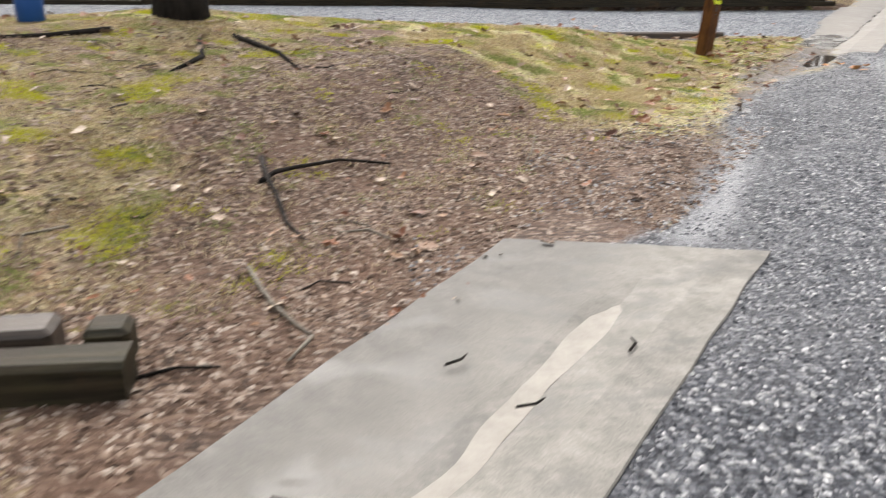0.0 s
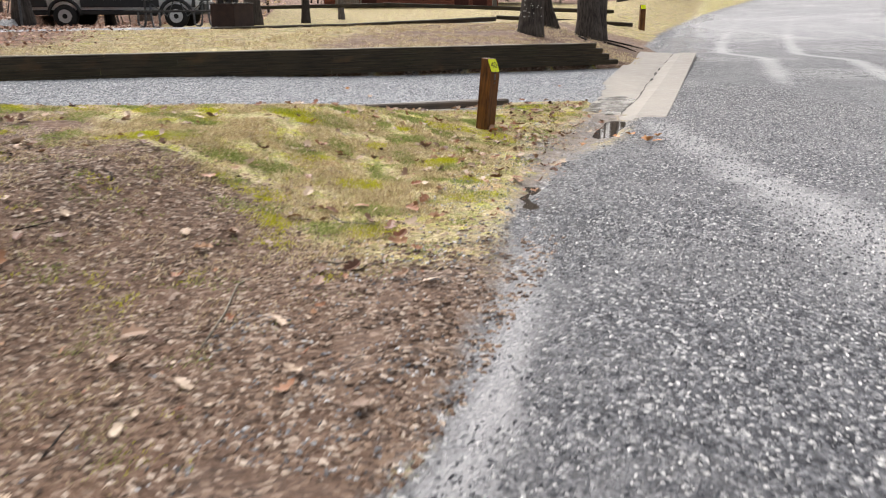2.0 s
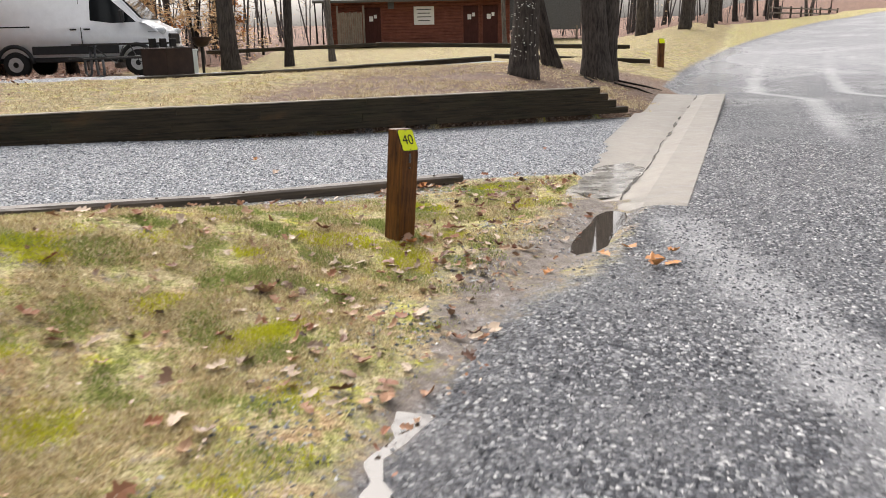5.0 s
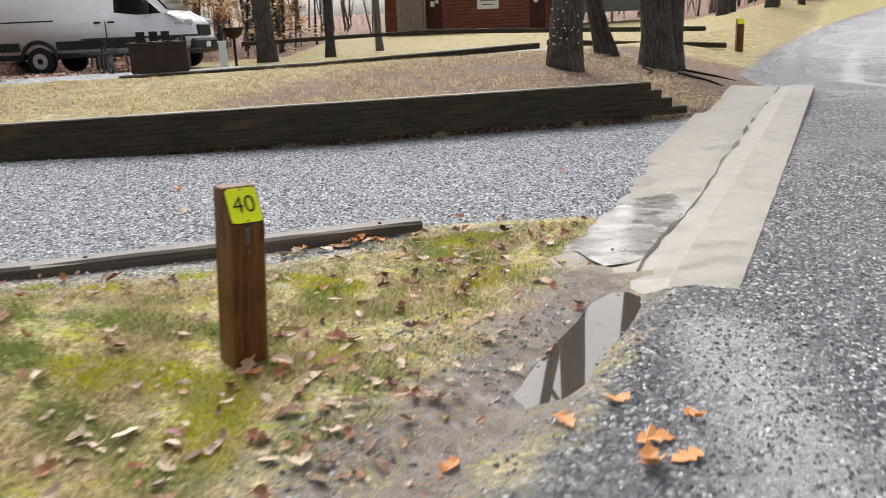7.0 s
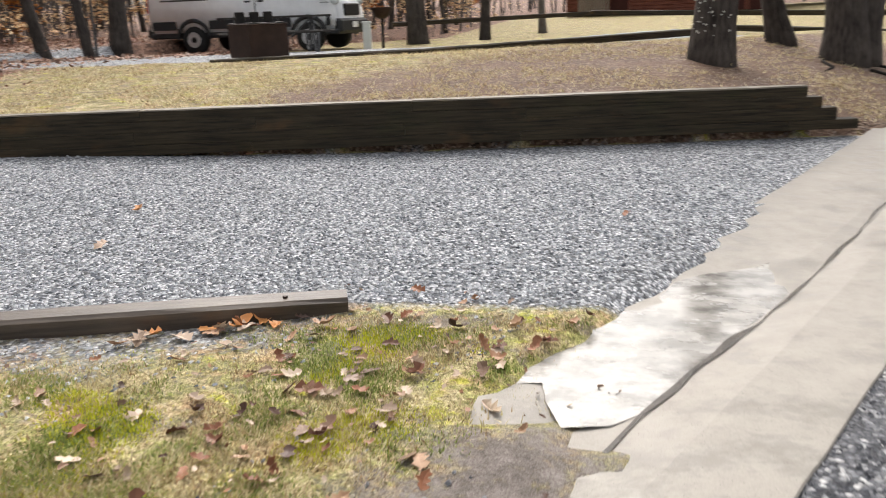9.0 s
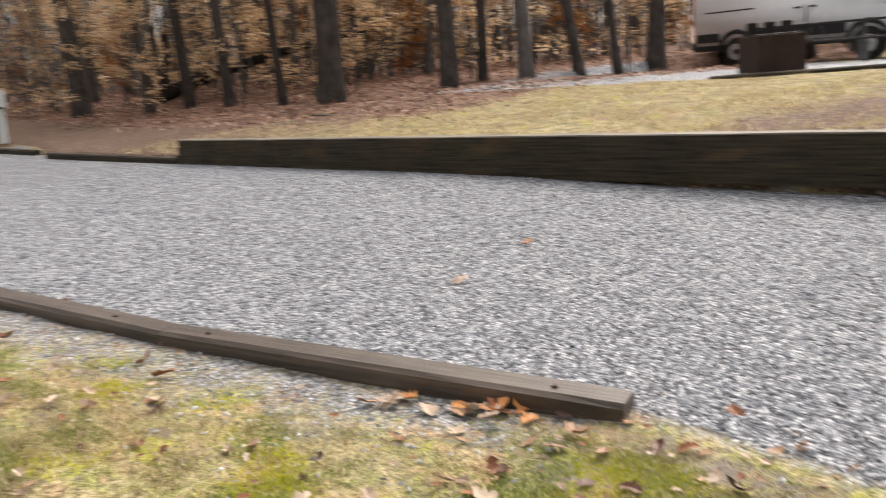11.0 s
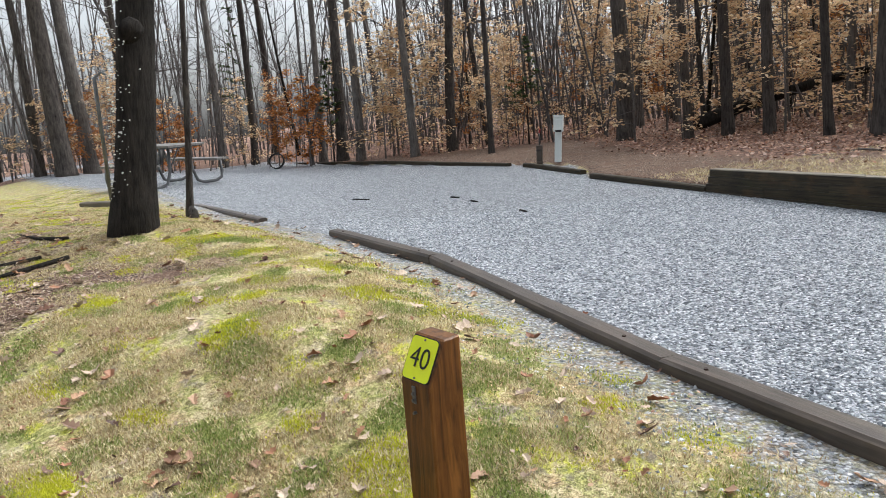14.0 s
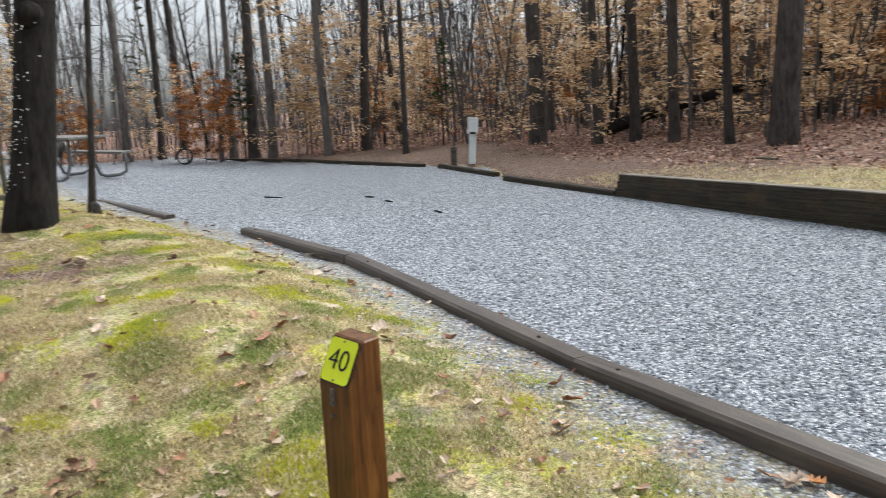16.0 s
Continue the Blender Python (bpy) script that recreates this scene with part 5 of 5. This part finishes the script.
part("post", Shape().tube([(0, 0, -0.1), (0, 0, 2.1), (0.0, 0.12, 2.2), (0, 0.2, 2.15)], [0.035, 0.033, 0.022, 0.018], 8), STEEL, pole2, "", True)
bucket = thing("water_jug", pose(-3.3, 6.98, at(-3.3, 6.98)), "blue plastic water jug with clear top on grass", "jug")
part("body", Shape().tube([(0, 0, 0), (0, 0, 0.02), (0, 0, 0.19), (0, 0, 0.21)], [0.1, 0.112, 0.112, 0.1], 16), BLUE, bucket, "", True)
part("top", Shape().tube([(0, 0, 0.21), (0, 0, 0.32), (0, 0, 0.36)], [0.1, 0.09, 0.04], 16), LAMP, bucket, "clear plastic top", True)

# ---- van ----


def van(m):
    t = thing("panel_van", m, "white high-roof panel van with dark lower trim", "van")
    L = 5.5
    side = [(-2.68, 0.54), (-2.74, 1.2), (-2.7, 2.3), (-2.6, 2.5), (-1.5, 2.56), (0.6, 2.54), (1.05, 2.48), (1.3, 2.36), (2.05, 1.5), (2.2, 1.42), (2.52, 1.28), (2.64, 1.12), (2.68, 0.85), (2.68, 0.54)]
    bm = bmesh.new()
    ring = []
    for y, k in ((-1.0, 0), (1.0, 0)):
        ring.append([bm.verts.new((x, y * (1 - 0.085 * max(0, (z - 1.15)) / 1.4 - (0.1 if x > 2.5 else 0)), z)) for x, z in side])
    n = len(side)
    bm.faces.new(ring[0])
    bm.faces.new(list(reversed(ring[1])))
    for i in range(n):
        bm.faces.new((ring[0][(i + 1) % n], ring[0][i], ring[1][i], ring[1][(i + 1) % n]))
    bmesh.ops.recalc_face_normals(bm, faces=list(bm.faces))
    bmesh.ops.bevel(bm, geom=list(bm.edges), offset=0.07, segments=3, affect="EDGES")
    s = Shape()
    bm.verts.index_update()
    s.add([p.co[:] for p in bm.verts], [[q.index for q in f.verts] for f in bm.faces])
    bm.free()
    body = part("body", s, WHITE, t, "", True)
    wx = (-1.4, 1.9)
    lower = Shape()
    # dark lower skirt with wheel gaps
    for x0, x1 in ((-2.72, -1.83), (-0.97, 1.47), (2.33, 2.7)):
        lower.box(((x0 + x1) / 2, 0, 0.47), (x1 - x0, 1.9, 0.14), None, 0.03)
    for x in wx:
        lower.box((x, 0, 0.8), (1.0, 1.7, 0.12), None, 0.02)
    part("sill_trim", lower, PLASTIC, t, "dark plastic sill trim")
    part("front_bumper", Shape().box((2.66, 0, 0.6), (0.2, 1.84, 0.36), None, 0.06), PLASTIC, t)
    part("rear_bumper", Shape().box((-2.78, 0, 0.55), (0.16, 1.8, 0.22), None, 0.04), PLASTIC, t)
    part("grille", Shape().box((2.68, 0, 0.99), (0.06, 1.0, 0.3), None, 0.03), BLACK, t)
    for sy in (-1, 1):
        # wheel arches
        for x in wx:
            arch = Shape()
            pts = [(x + 0.47 * math.cos(a), sy * 0.985, 0.38 + 0.47 * math.sin(a)) for a in [math.pi * i / 12 for i in range(13)]]
            arch.tube(pts, [0.055] * 13, 6)
            part("wheel_arch", arch, PLASTIC, t, "", True)
            w = part("wheel", Shape().tube([(0, -0.02, 0), (0, 0.02, 0)], [0.06, 0.06], 10), IRON, t, "", False, pose(x, sy * 0.88, 0.36))
            tyre = Shape()
            tyre.tube([(0, -0.12, 0), (0, -0.09, 0), (0, 0.09, 0), (0, 0.12, 0)], [0.31, 0.355, 0.355, 0.31], 28)
            part("tyre", tyre, TYRE, w, "", True)
            rim = Shape()
            rim.tube([(0, sy * 0.115, 0), (0, sy * 0.125, 0), (0, sy * 0.1, 0)], [0.215, 0.2, 0.15], 24)
            for q in range(8):
                a = math.pi * q / 4
                rim.tube([(0.15 * math.cos(a), sy * 0.12, 0.15 * math.sin(a)), (0.15 * math.cos(a), sy * 0.132, 0.15 * math.sin(a))], [0.024, 0.02], 8)
            part("rim", rim, RIM, w, "grey steel rim with round holes")
            part("hub", Shape().tube([(0, sy * 0.1, 0), (0, sy * 0.14, 0)], [0.085, 0.07], 14), BLACK, w)
        yy = sy * 0.985
        lean = lambda z: sy * (1.0 - 0.085 * max(0, z - 1.15) / 1.4 + 0.004)

        def panel(name, outline, mat, label="", thick=0.012):
            sh = Shape()
            v = [(x, lean(z), z) for x, z in outline] + [(x, lean(z) - sy * thick * 3, z) for x, z in outline]
            k = len(outline)
            sh.add(v, [tuple(range(k)), tuple(reversed(range(k, 2 * k)))] + [(i, (i + 1) % k, (i + 1) % k + k, i + k) for i in range(k)])
            return part(name, sh, mat, t, label)

        panel("side_window", [(0.72, 1.5), (0.76, 2.16), (1.16, 2.18), (1.95, 1.44), (1.3, 1.42)], GLASS, "dark front door window")
        panel("slide_rail", [(-2.3, 1.34), (-2.3, 1.375), (-0.9, 1.375), (-0.9, 1.34)], PLASTIC, "sliding door rail")
        panel("rub_strip", [(-2.6, 0.62), (-2.6, 0.84), (-1.91, 0.84), (-1.87, 0.62)], PLASTIC)
        panel("rub_strip", [(-0.91, 0.62), (-0.91, 0.84), (1.41, 0.84), (1.41, 0.62)], PLASTIC)
        panel("rub_strip", [(2.37, 0.62), (2.41, 0.84), (2.5, 0.84), (2.5, 0.62)], PLASTIC)
        for xh in (0.25, 0.62):
            part("door_handle", Shape().box((xh, sy * 1.0, 1.27), (0.18, 0.035, 0.045), None, 0.012), PLASTIC, t)
        panel("door_seam", [(0.44, 0.75), (0.44, 2.3), (0.452, 2.3), (0.452, 0.75)], PLASTIC)
        part("mirror", Shape().box((1.62, sy * 1.12, 1.6), (0.12, 0.2, 0.34), None, 0.04), PLASTIC, t)
        part("headlight", Shape().box((2.42, sy * 0.82, 1.2), (0.5, 0.2, 0.17), None, 0.05), LAMP, t, "clear headlight", True)
        part("tail_light", Shape().box((-2.7, sy * 0.93, 1.45), (0.08, 0.1, 0.75), None, 0.02), TAIL, t)
    part("windscreen", Shape().prism([(1.33, 2.3), (1.37, 2.34), (2.08, 1.54), (2.04, 1.5)], 1.62), GLASS, t, "dark sloping windscreen")
    part("number_plate", Shape().box((2.77, 0, 0.62), (0.015, 0.34, 0.14), None, 0.004), PAPER, t)
    return t


van(pose(-2.9, 29.85, at(-2.9, 29.0) + 0.01, 0, 0, -8.4))

# ---- wash house ----


def wash_house(m):
    """Red-brown board building; the front runs along x, facing -y."""
    h = thing("wash_house", m, "low red-brown boarded wash house with grey roof", "building")
    W, D, H = 10.4, 7.0, 2.65
    part("wall", Shape().box((0, D / 2, H / 2), (W, D, H), None, 0.01), DOORRED, h)
    for i in range(15):
        part("siding_board", Shape().box((0, -0.02, 0.09 + 0.177 * i), (W + 0.04, 0.05, 0.168), None, 0.02), SIDING, h)
    roof = Shape().prism([(-W / 2 - 0.6, 0), (W / 2 + 0.6, 0), (W / 2 + 0.6, 0.12), (-W / 2 - 0.6, 0.12)], 4.6, pose(0, 1.2, H + 0.42, 18, 0, 0))
    part("roof", roof, ROOF, h)
    part("roof", Shape().prism([(-W / 2 - 0.6, 0), (W / 2 + 0.6, 0), (W / 2 + 0.6, 0.12), (-W / 2 - 0.6, 0.12)], 4.6, pose(0, 5.6, H + 0.42, -18, 0, 0)), ROOF, h)
    for x, w in ((-2.55, 0.9), (3.0, 0.85), (4.1, 0.85)):
        d = part("door", Shape().box((x, -0.06, 1.05), (w, 0.06, 2.1), None, 0.01), DOORRED, h, "dark red panel door")
        part("door_frame", Shape().box((x - w / 2 - 0.05, -0.07, 1.08), (0.09, 0.08, 2.16), None, 0.01), SIDING, d)
        part("door_frame", Shape().box((x + w / 2 + 0.05, -0.07, 1.08), (0.09, 0.08, 2.16), None, 0.01), SIDING, d)
        part("notice", Shape().box((x - 0.08, -0.1, 1.5), (0.22, 0.012, 0.28), None, 0.002), PAPER, d)
        part("notice", Shape().box((x + 0.16, -0.1, 1.62), (0.16, 0.012, 0.2), None, 0.002), PAPER, d)
    board = part("notice_board", Shape().box((0.35, -0.07, 1.62), (1.15, 0.04, 1.0), None, 0.01), PAPER, h, "large white notice board")
    for i in range(4):
        part("text_bar", Shape().box((0.35, -0.095, 1.95 - 0.2 * i), (0.8 - 0.1 * (i % 2), 0.006, 0.05)), STEEL, board)
    for i in range(11):
        part("fence_board", Shape().box((-4.35 + 0.12 * i, -0.9, 0.95 + 0.02 * (i % 3)), (0.105, 0.025, 1.75), None, 0.006), FENCE, h)
    for x in (-4.45, -3.0):
        part("fence_post", Shape().box((x, -0.86, 1.1), (0.1, 0.1, 2.2), None, 0.01), FENCE, h)
    part("vent", Shape().box((-1.5, -0.07, 2.2), (0.35, 0.04, 0.35), None, 0.01), STEEL, h)
    return h


wash_house(pose(10.7, 51.2, at(10.7, 51.2) + 0.05, 0, 0, -10.5))
shed = thing("picnic_shelter", pose(19.0, 55.0, at(19, 55), 0, 0, -12), "grey metal-sided shelter beside the wash house", "building")
part("wall", Shape().box((0, 0, 1.6), (5, 3, 2.0), None, 0.02), STEEL, shed)
part("roof", Shape().box((0, 0, 2.7), (5.8, 3.8, 0.2), None, 0.03), ROOF, shed)
for x in (-2.3, 0, 2.3):
    part("post", Shape().box((x, -1.45, 0.4), (0.12, 0.12, 0.8), None, 0.01), FENCE, shed)

# split-rail fence by the far road
fence = thing("rail_fence", pose(36.5, 57, at(36.5, 57), 0, 0, 38), "brown split-rail fence along the far road bend", "fence")
for i in range(8):
    x = 2.4 * i
    part("post", Shape().box((x, 0, 0.45), (0.12, 0.12, 1.1), None, 0.01), TIMBER, fence)
    if i < 7:
        for z in (0.45, 0.8):
            part("rail", timber_shape(2.4, 0.06, 0.1, i + z), TIMBER, fence, "", False, pose(x, 0, z))
bp = thing("bollard", pose(30.5, 35.0, at(30.5, 35)), "brown wooden marker post in grass by the road", "post")
part("post", Shape().box((0, 0, 0.35), (0.13, 0.13, 0.8), None, 0.015), STAIN, bp)

# ---- loose cover: leaves, grass, chips and stones ----


def leaf_shape(s, p, yaw, tilt, size, rng):
    """A dry curled oak leaf: a bent midrib with deep uneven lobes on both sides."""
    m = pose(*p, math.degrees(tilt[0]), math.degrees(tilt[1]), math.degrees(yaw))
    n, bend, fold = 7, rng.uniform(-0.5, 1.4), rng.uniform(0.1, 0.9)
    rib, left, right = [], [], []
    for i in range(n + 1):
        t = i / n
        x, z = size * (t - 0.5), bend * size * (t - 0.5) ** 2
        y = 0.12 * size * math.sin(3 * t + bend)
        w = size * 0.36 * math.sin(math.pi * min(1, 0.06 + 0.94 * t) ** 0.85) ** 0.6 * (1.0 if i % 2 else 0.5)
        rib.append((x, y, z))
        for side, q in ((left, 1), (right, -1)):
            k = w * rng.uniform(0.7, 1.15)
            side.append((x + 0.25 * k, y + q * k, z + fold * k * rng.uniform(0.3, 1.1)))
    f = [(i, i + 1, n + 1 + i + 1, n + 1 + i) for i in range(n)] + [(i + 1, i, 2 * (n + 1) + i, 2 * (n + 1) + i + 1) for i in range(n)]
    s.add(rib + left + right, f, m)


rng = random.Random(9)
s = Shape()
for _ in range(2600):
    x, y = rng.uniform(-7, 6), rng.uniform(2.5, 12)
    u, v = uv(x, y)
    if v < 1.15 + 0.4 * rng.random() or edge_y(x) + 0.1 < y:
        continue
    leaf_shape(s, (x, y, at(x, y, 0.018)), rng.uniform(0, 6.3), (rng.gauss(0, 0.25), rng.gauss(0, 0.25)), rng.choice((0.025, 0.03, 0.04, 0.04, 0.05, 0.06, 0.07, 0.09, 0.11)), rng)
for _ in range(420):
    u, v = rng.uniform(7.5, 12.4), rng.gauss(2.0, 0.5)
    x, y = UX * u - UY * v, UY * u + UX * v
    if v > 1.3 and not 11.2 < u < 13 or v > 1.75:
        leaf_shape(s, (x, y, at(x, y, 0.012)), rng.uniform(0, 6.3), (rng.gauss(0, 0.3), rng.gauss(0, 0.3)), rng.uniform(0.03, 0.085), rng)
for x, y, z in ((3.35, 9.5, 0.01), (3.2, 9.45, 0), (3.45, 11.2, 0), (3.6, 11.3, 0), (3.7, 11.25, 0.02), (3.3, 11.15, 0), (2.4, 12.4, 0), (2.2, 15.3, 0), (5.4, 13.2, 0)):
    leaf_shape(s, (x, y, at(x, y, 0.02 + z)), rng.uniform(0, 6.3), (rng.gauss(0, 0.2), rng.gauss(0, 0.2)), rng.uniform(0.08, 0.115), rng)
for _ in range(9000):
    x, y = rng.uniform(-6, 5.5), rng.uniform(2.5, 11.7)
    u, v = uv(x, y)
    if v > 1.2 and y < edge_y(x) - 0.1 and rng.random() < 0.35 + patch(x, y, 1.4, 1.4, 11):
        leaf_quad(s, Vector((x, y, at(x, y, 0.008 + 0.01 * rng.random()))), Vector((rng.uniform(-1, 1), rng.uniform(-1, 1), rng.uniform(-0.2, 0.5))).normalized(), Vector((rng.uniform(-0.5, 0.5), rng.uniform(-0.5, 0.5), 1)), rng.uniform(0.012, 0.035))
ORANGE = leaf_material("orange_oak_leaves", (0.5, 0.2, 0.06), (0.62, 0.3, 0.11), rough=0.4, spec=0.35)
for i, (x, y, size) in enumerate(((4.55, 8.73, 0.13), (4.49, 8.6, 0.14), (4.6, 8.63, 0.12), (4.3, 8.9, 0.1), (4.52, 9.02, 0.11), (4.72, 8.85, 0.09), (3.9, 8.75, 0.1), (3.34, 9.5, 0.11), (3.24, 9.44, 0.1),
                                  (3.52, 11.3, 0.11), (3.64, 11.34, 0.12), (3.72, 11.4, 0.1), (3.8, 11.36, 0.09), (3.3, 11.22, 0.1), (2.2, 13.2, 0.1))):
    one = Shape()
    leaf_shape(one, (0, 0, 0), 1.7 * i, (0.06, 0.05), size, rng)
    tagged(part("oak_leaf", one, ORANGE, None, "", False, pose(x, y, at(x, y, 0.012))), "curled orange oak leaf lying on wet ground", "leaf", "bright fallen oak leaves")
tagged(part("fallen_leaves", s, FALLEN), "fallen brown and orange leaves on wet grass", "leaves", "", "stuff")
s = Shape()
while len(s.v) < 4 * 30000:
    x, y = rng.uniform(-26, 1), rng.uniform(11, 34)
    if masks(x, y)[0][2] < rng.random() * 0.9 + 0.08 or math.hypot(x - 5, y - 9) > 33:
        continue
    leaf_quad(s, Vector((x, y, at(x, y, 0.015 + 0.03 * rng.random()))), Vector((rng.uniform(-1, 1), rng.uniform(-1, 1), rng.uniform(-0.3, 0.6))).normalized(), Vector((rng.uniform(-0.6, 0.6), rng.uniform(-0.6, 0.6), 1)), rng.uniform(0.045, 0.1))
tagged(part("leaf_litter", s, LITTER), "deep red-brown leaf litter at the wood's edge", "leaves", "", "stuff")


def blades(name, mat, clumps, per, pick, hmin, hmax, seed, label, spread=0.035, flat=(0.5, 1.5)):
    """Short matted blades in clumps; pick gives the chance of a clump at a place."""
    rng = random.Random(seed)
    spots = []
    while len(spots) < clumps:
        x, y = (rng.uniform(-6.5, 5.6), rng.uniform(2.6, 11.7)) if rng.random() < 0.93 else (rng.uniform(-14, -6.5), rng.uniform(-2, 7))
        if rng.random() < pick(x, y):
            spots.append((x, y, height(x, y)))
    r = np.random.RandomState(seed)
    base = np.repeat(np.array(spots), per, axis=0)
    n = len(base)
    base[:, :2] += r.normal(0, spread, (n, 2))
    a, ln, tilt, wd = r.uniform(0, 6.283, n), r.uniform(hmin, hmax, n), r.uniform(*flat, n), r.uniform(0.0016, 0.0042, n)
    side = np.stack((-np.sin(a) * wd, np.cos(a) * wd, np.full(n, -0.004)), 1)
    tip = np.stack((np.cos(a) * ln * np.sin(tilt), np.sin(a) * ln * np.sin(tilt), ln * np.cos(tilt) + 0.005), 1)
    v = np.stack((base + side, base + side * np.array((-1, -1, 1)), base + tip), 1).reshape(-1, 3)
    me = bpy.data.meshes.new(name)
    me.vertices.add(3 * n)
    me.vertices.foreach_set("co", v.ravel())
    me.loops.add(3 * n)
    me.loops.foreach_set("vertex_index", np.arange(3 * n))
    me.polygons.add(n)
    me.polygons.foreach_set("loop_start", np.arange(0, 3 * n, 3))
    me.materials.append(mat)
    me.update(calc_edges=True)
    return tagged(new(name, me), label, "grass", "", "stuff")


def grassy(x, y):
    u, v = uv(x, y)
    if v < 1.5 or y > edge_y(x) - 0.1:
        return 0.0
    (r, p, _), (d, mud, _), _ = masks(x, y)
    return max(0.0, 1 - r - 1.2 * p - 1.1 * d - 0.7 * mud) * smooth01((v - 1.4) / 0.8)


blades("straw_grass", BLADE, 58000, 10, lambda x, y: grassy(x, y) * smooth01(0.55 + 1.5 * patch(x, y, 3.1, 3.1, 1)), 0.01, 0.03, 1, "matted straw-coloured winter grass", 0.03, (0.8, 1.55))
blades("moss_tufts", MOSSBLADE, 16000, 14, lambda x, y: grassy(x, y) * smooth01(-0.7 + 4.0 * patch(x, y, 2.7, 2.7, 14)), 0.005, 0.012, 5, "bright yellow-green moss cushions in the turf", 0.028, (0.2, 1.2))
blades("green_grass", GREENBLADE, 32000, 10, lambda x, y: grassy(x, y) * smooth01(-0.15 + 2.4 * patch(x, y, 3.6, 3.6, 4) + 0.35 * smooth01((uv(x, y)[0] - 7.5) / 2) - 0.1), 0.006, 0.016, 2, "short green grass sprigs", 0.026, (0.5, 1.5))


def bank_grass():
    rng = random.Random(21)
    s = Shape()
    while len(s.f) < 36000:
        x, y = rng.uniform(-7, 9), rng.uniform(14, 24)
        d = y - north_y(x)
        if d < 0.12 or y > north_line(x) - 0.1 or rng.random() > smooth01(0.55 + patch(x, y, 0.9, 0.9, 6)) * (1 - masks(x, y)[0][2]):
            continue
        z = height(x, y)
        for _ in range(7):
            bx, by, a, l = x + rng.gauss(0, 0.05), y + rng.gauss(0, 0.05), rng.uniform(0, 6.28), rng.uniform(0.03, 0.08)
            dx, dy, wd, o = math.cos(a), math.sin(a), 0.005, len(s.v)
            s.v += [(bx - dy * wd, by + dx * wd, z - 0.003), (bx + dy * wd, by - dx * wd, z - 0.003), (bx + dx * l * 0.8, by + dy * l * 0.8, z + l * 0.55)]
            s.f.append((o, o + 1, o + 2))
    return tagged(part("bank_grass", s, BLADE), "thin straw grass behind the timber wall", "grass", "", "stuff")


bank_grass()


def pebbles(name, mat, count, pick, smin, smax, seed, label, flat=0.6, region=(-1, 9, 0, 14)):
    rng = random.Random(seed)
    vs, fs = [], []
    done = 0
    while done < count:
        x, y = rng.uniform(region[0], region[1]), rng.uniform(region[2], region[3])
        if rng.random() > pick(x, y):
            continue
        z, r, a = height(x, y), rng.uniform(smin, smax), rng.uniform(0, 6.283)
        c, sn = math.cos(a), math.sin(a)
        ex, ey, ez = r * rng.uniform(0.7, 1.3), r * rng.uniform(0.5, 0.9), r * flat * rng.uniform(0.7, 1.2)
        o = len(vs)
        for px, py, pz in ((1, 0.2, 0), (0.1, 1, 0.1), (-1, 0.1, 0), (0, -1, -0.1), (0.25, 0.2, 1), (-0.4, -0.15, 0.85)):
            px, py, pz = px + rng.uniform(-0.25, 0.25), py + rng.uniform(-0.25, 0.25), pz
            vs.append((x + (px * c * ex - py * sn * ey), y + (px * sn * ex + py * c * ey), z + pz * ez + 0.15 * ez))
        fs += [(o, o + 1, o + 4), (o + 1, o + 2, o + 5), (o + 1, o + 5, o + 4), (o + 2, o + 3, o + 5), (o + 3, o, o + 4), (o + 3, o + 4, o + 5)]
        done += 1
    s = Shape()
    s.v, s.f = vs, fs
    return tagged(part(name, s, mat), label, "gravel", "", "stuff")


def on_slab(x, y):
    u, v = uv(x, y)
    e = 0.035 * patch(x, y, 9, 9, 3)
    return 11.25 < u < 21.9 and 0.7 + e < v < 1.9 + e or u < 3.66 and 0.44 + e < v < 1.46 + e


def road_pick(x, y):
    u, v = uv(x, y)
    if on_slab(x, y) or not -2.6 < v < 2.0:
        return 0.0
    if v > 1.1:
        return 0.45 * smooth01(0.6 + patch(x, y, 1.5, 1.5, 8))
    return masks(x, y)[0][0] * (0.25 + 0.75 * smooth01(0.6 - 1.3 * patch(x, y, 0.5, 0.5, 9)))


def pad_pick(x, y):
    if on_slab(x, y):
        return 0.0
    p = masks(x, y)[0][1]
    return (p if p > 0.62 else 0.45 * p) * smooth01((14.6 - abs(y - 1.6)) / 2)


pebbles("road_gravel", STONE_DARK, 52000, road_pick, 0.005, 0.014, 3, "loose wet grey stones on the road", 0.6, (0, 8.5, 1.2, 13))
pebbles("pad_gravel", STONE_LIGHT, 60000, pad_pick, 0.006, 0.015, 4, "loose pale crushed stones on the site", 0.6, (-5, 6.8, 9, 15.5))
pebbles("wood_chip_mulch", CHIPS, 30000, lambda x, y: (0.0 if on_slab(x, y) else masks(x, y)[1][0] if y < edge_y(x) else 0.0), 0.006, 0.022, 6, "damp wood chips and bark mulch", 0.35, (-3, 3.2, 1.2, 7.5))
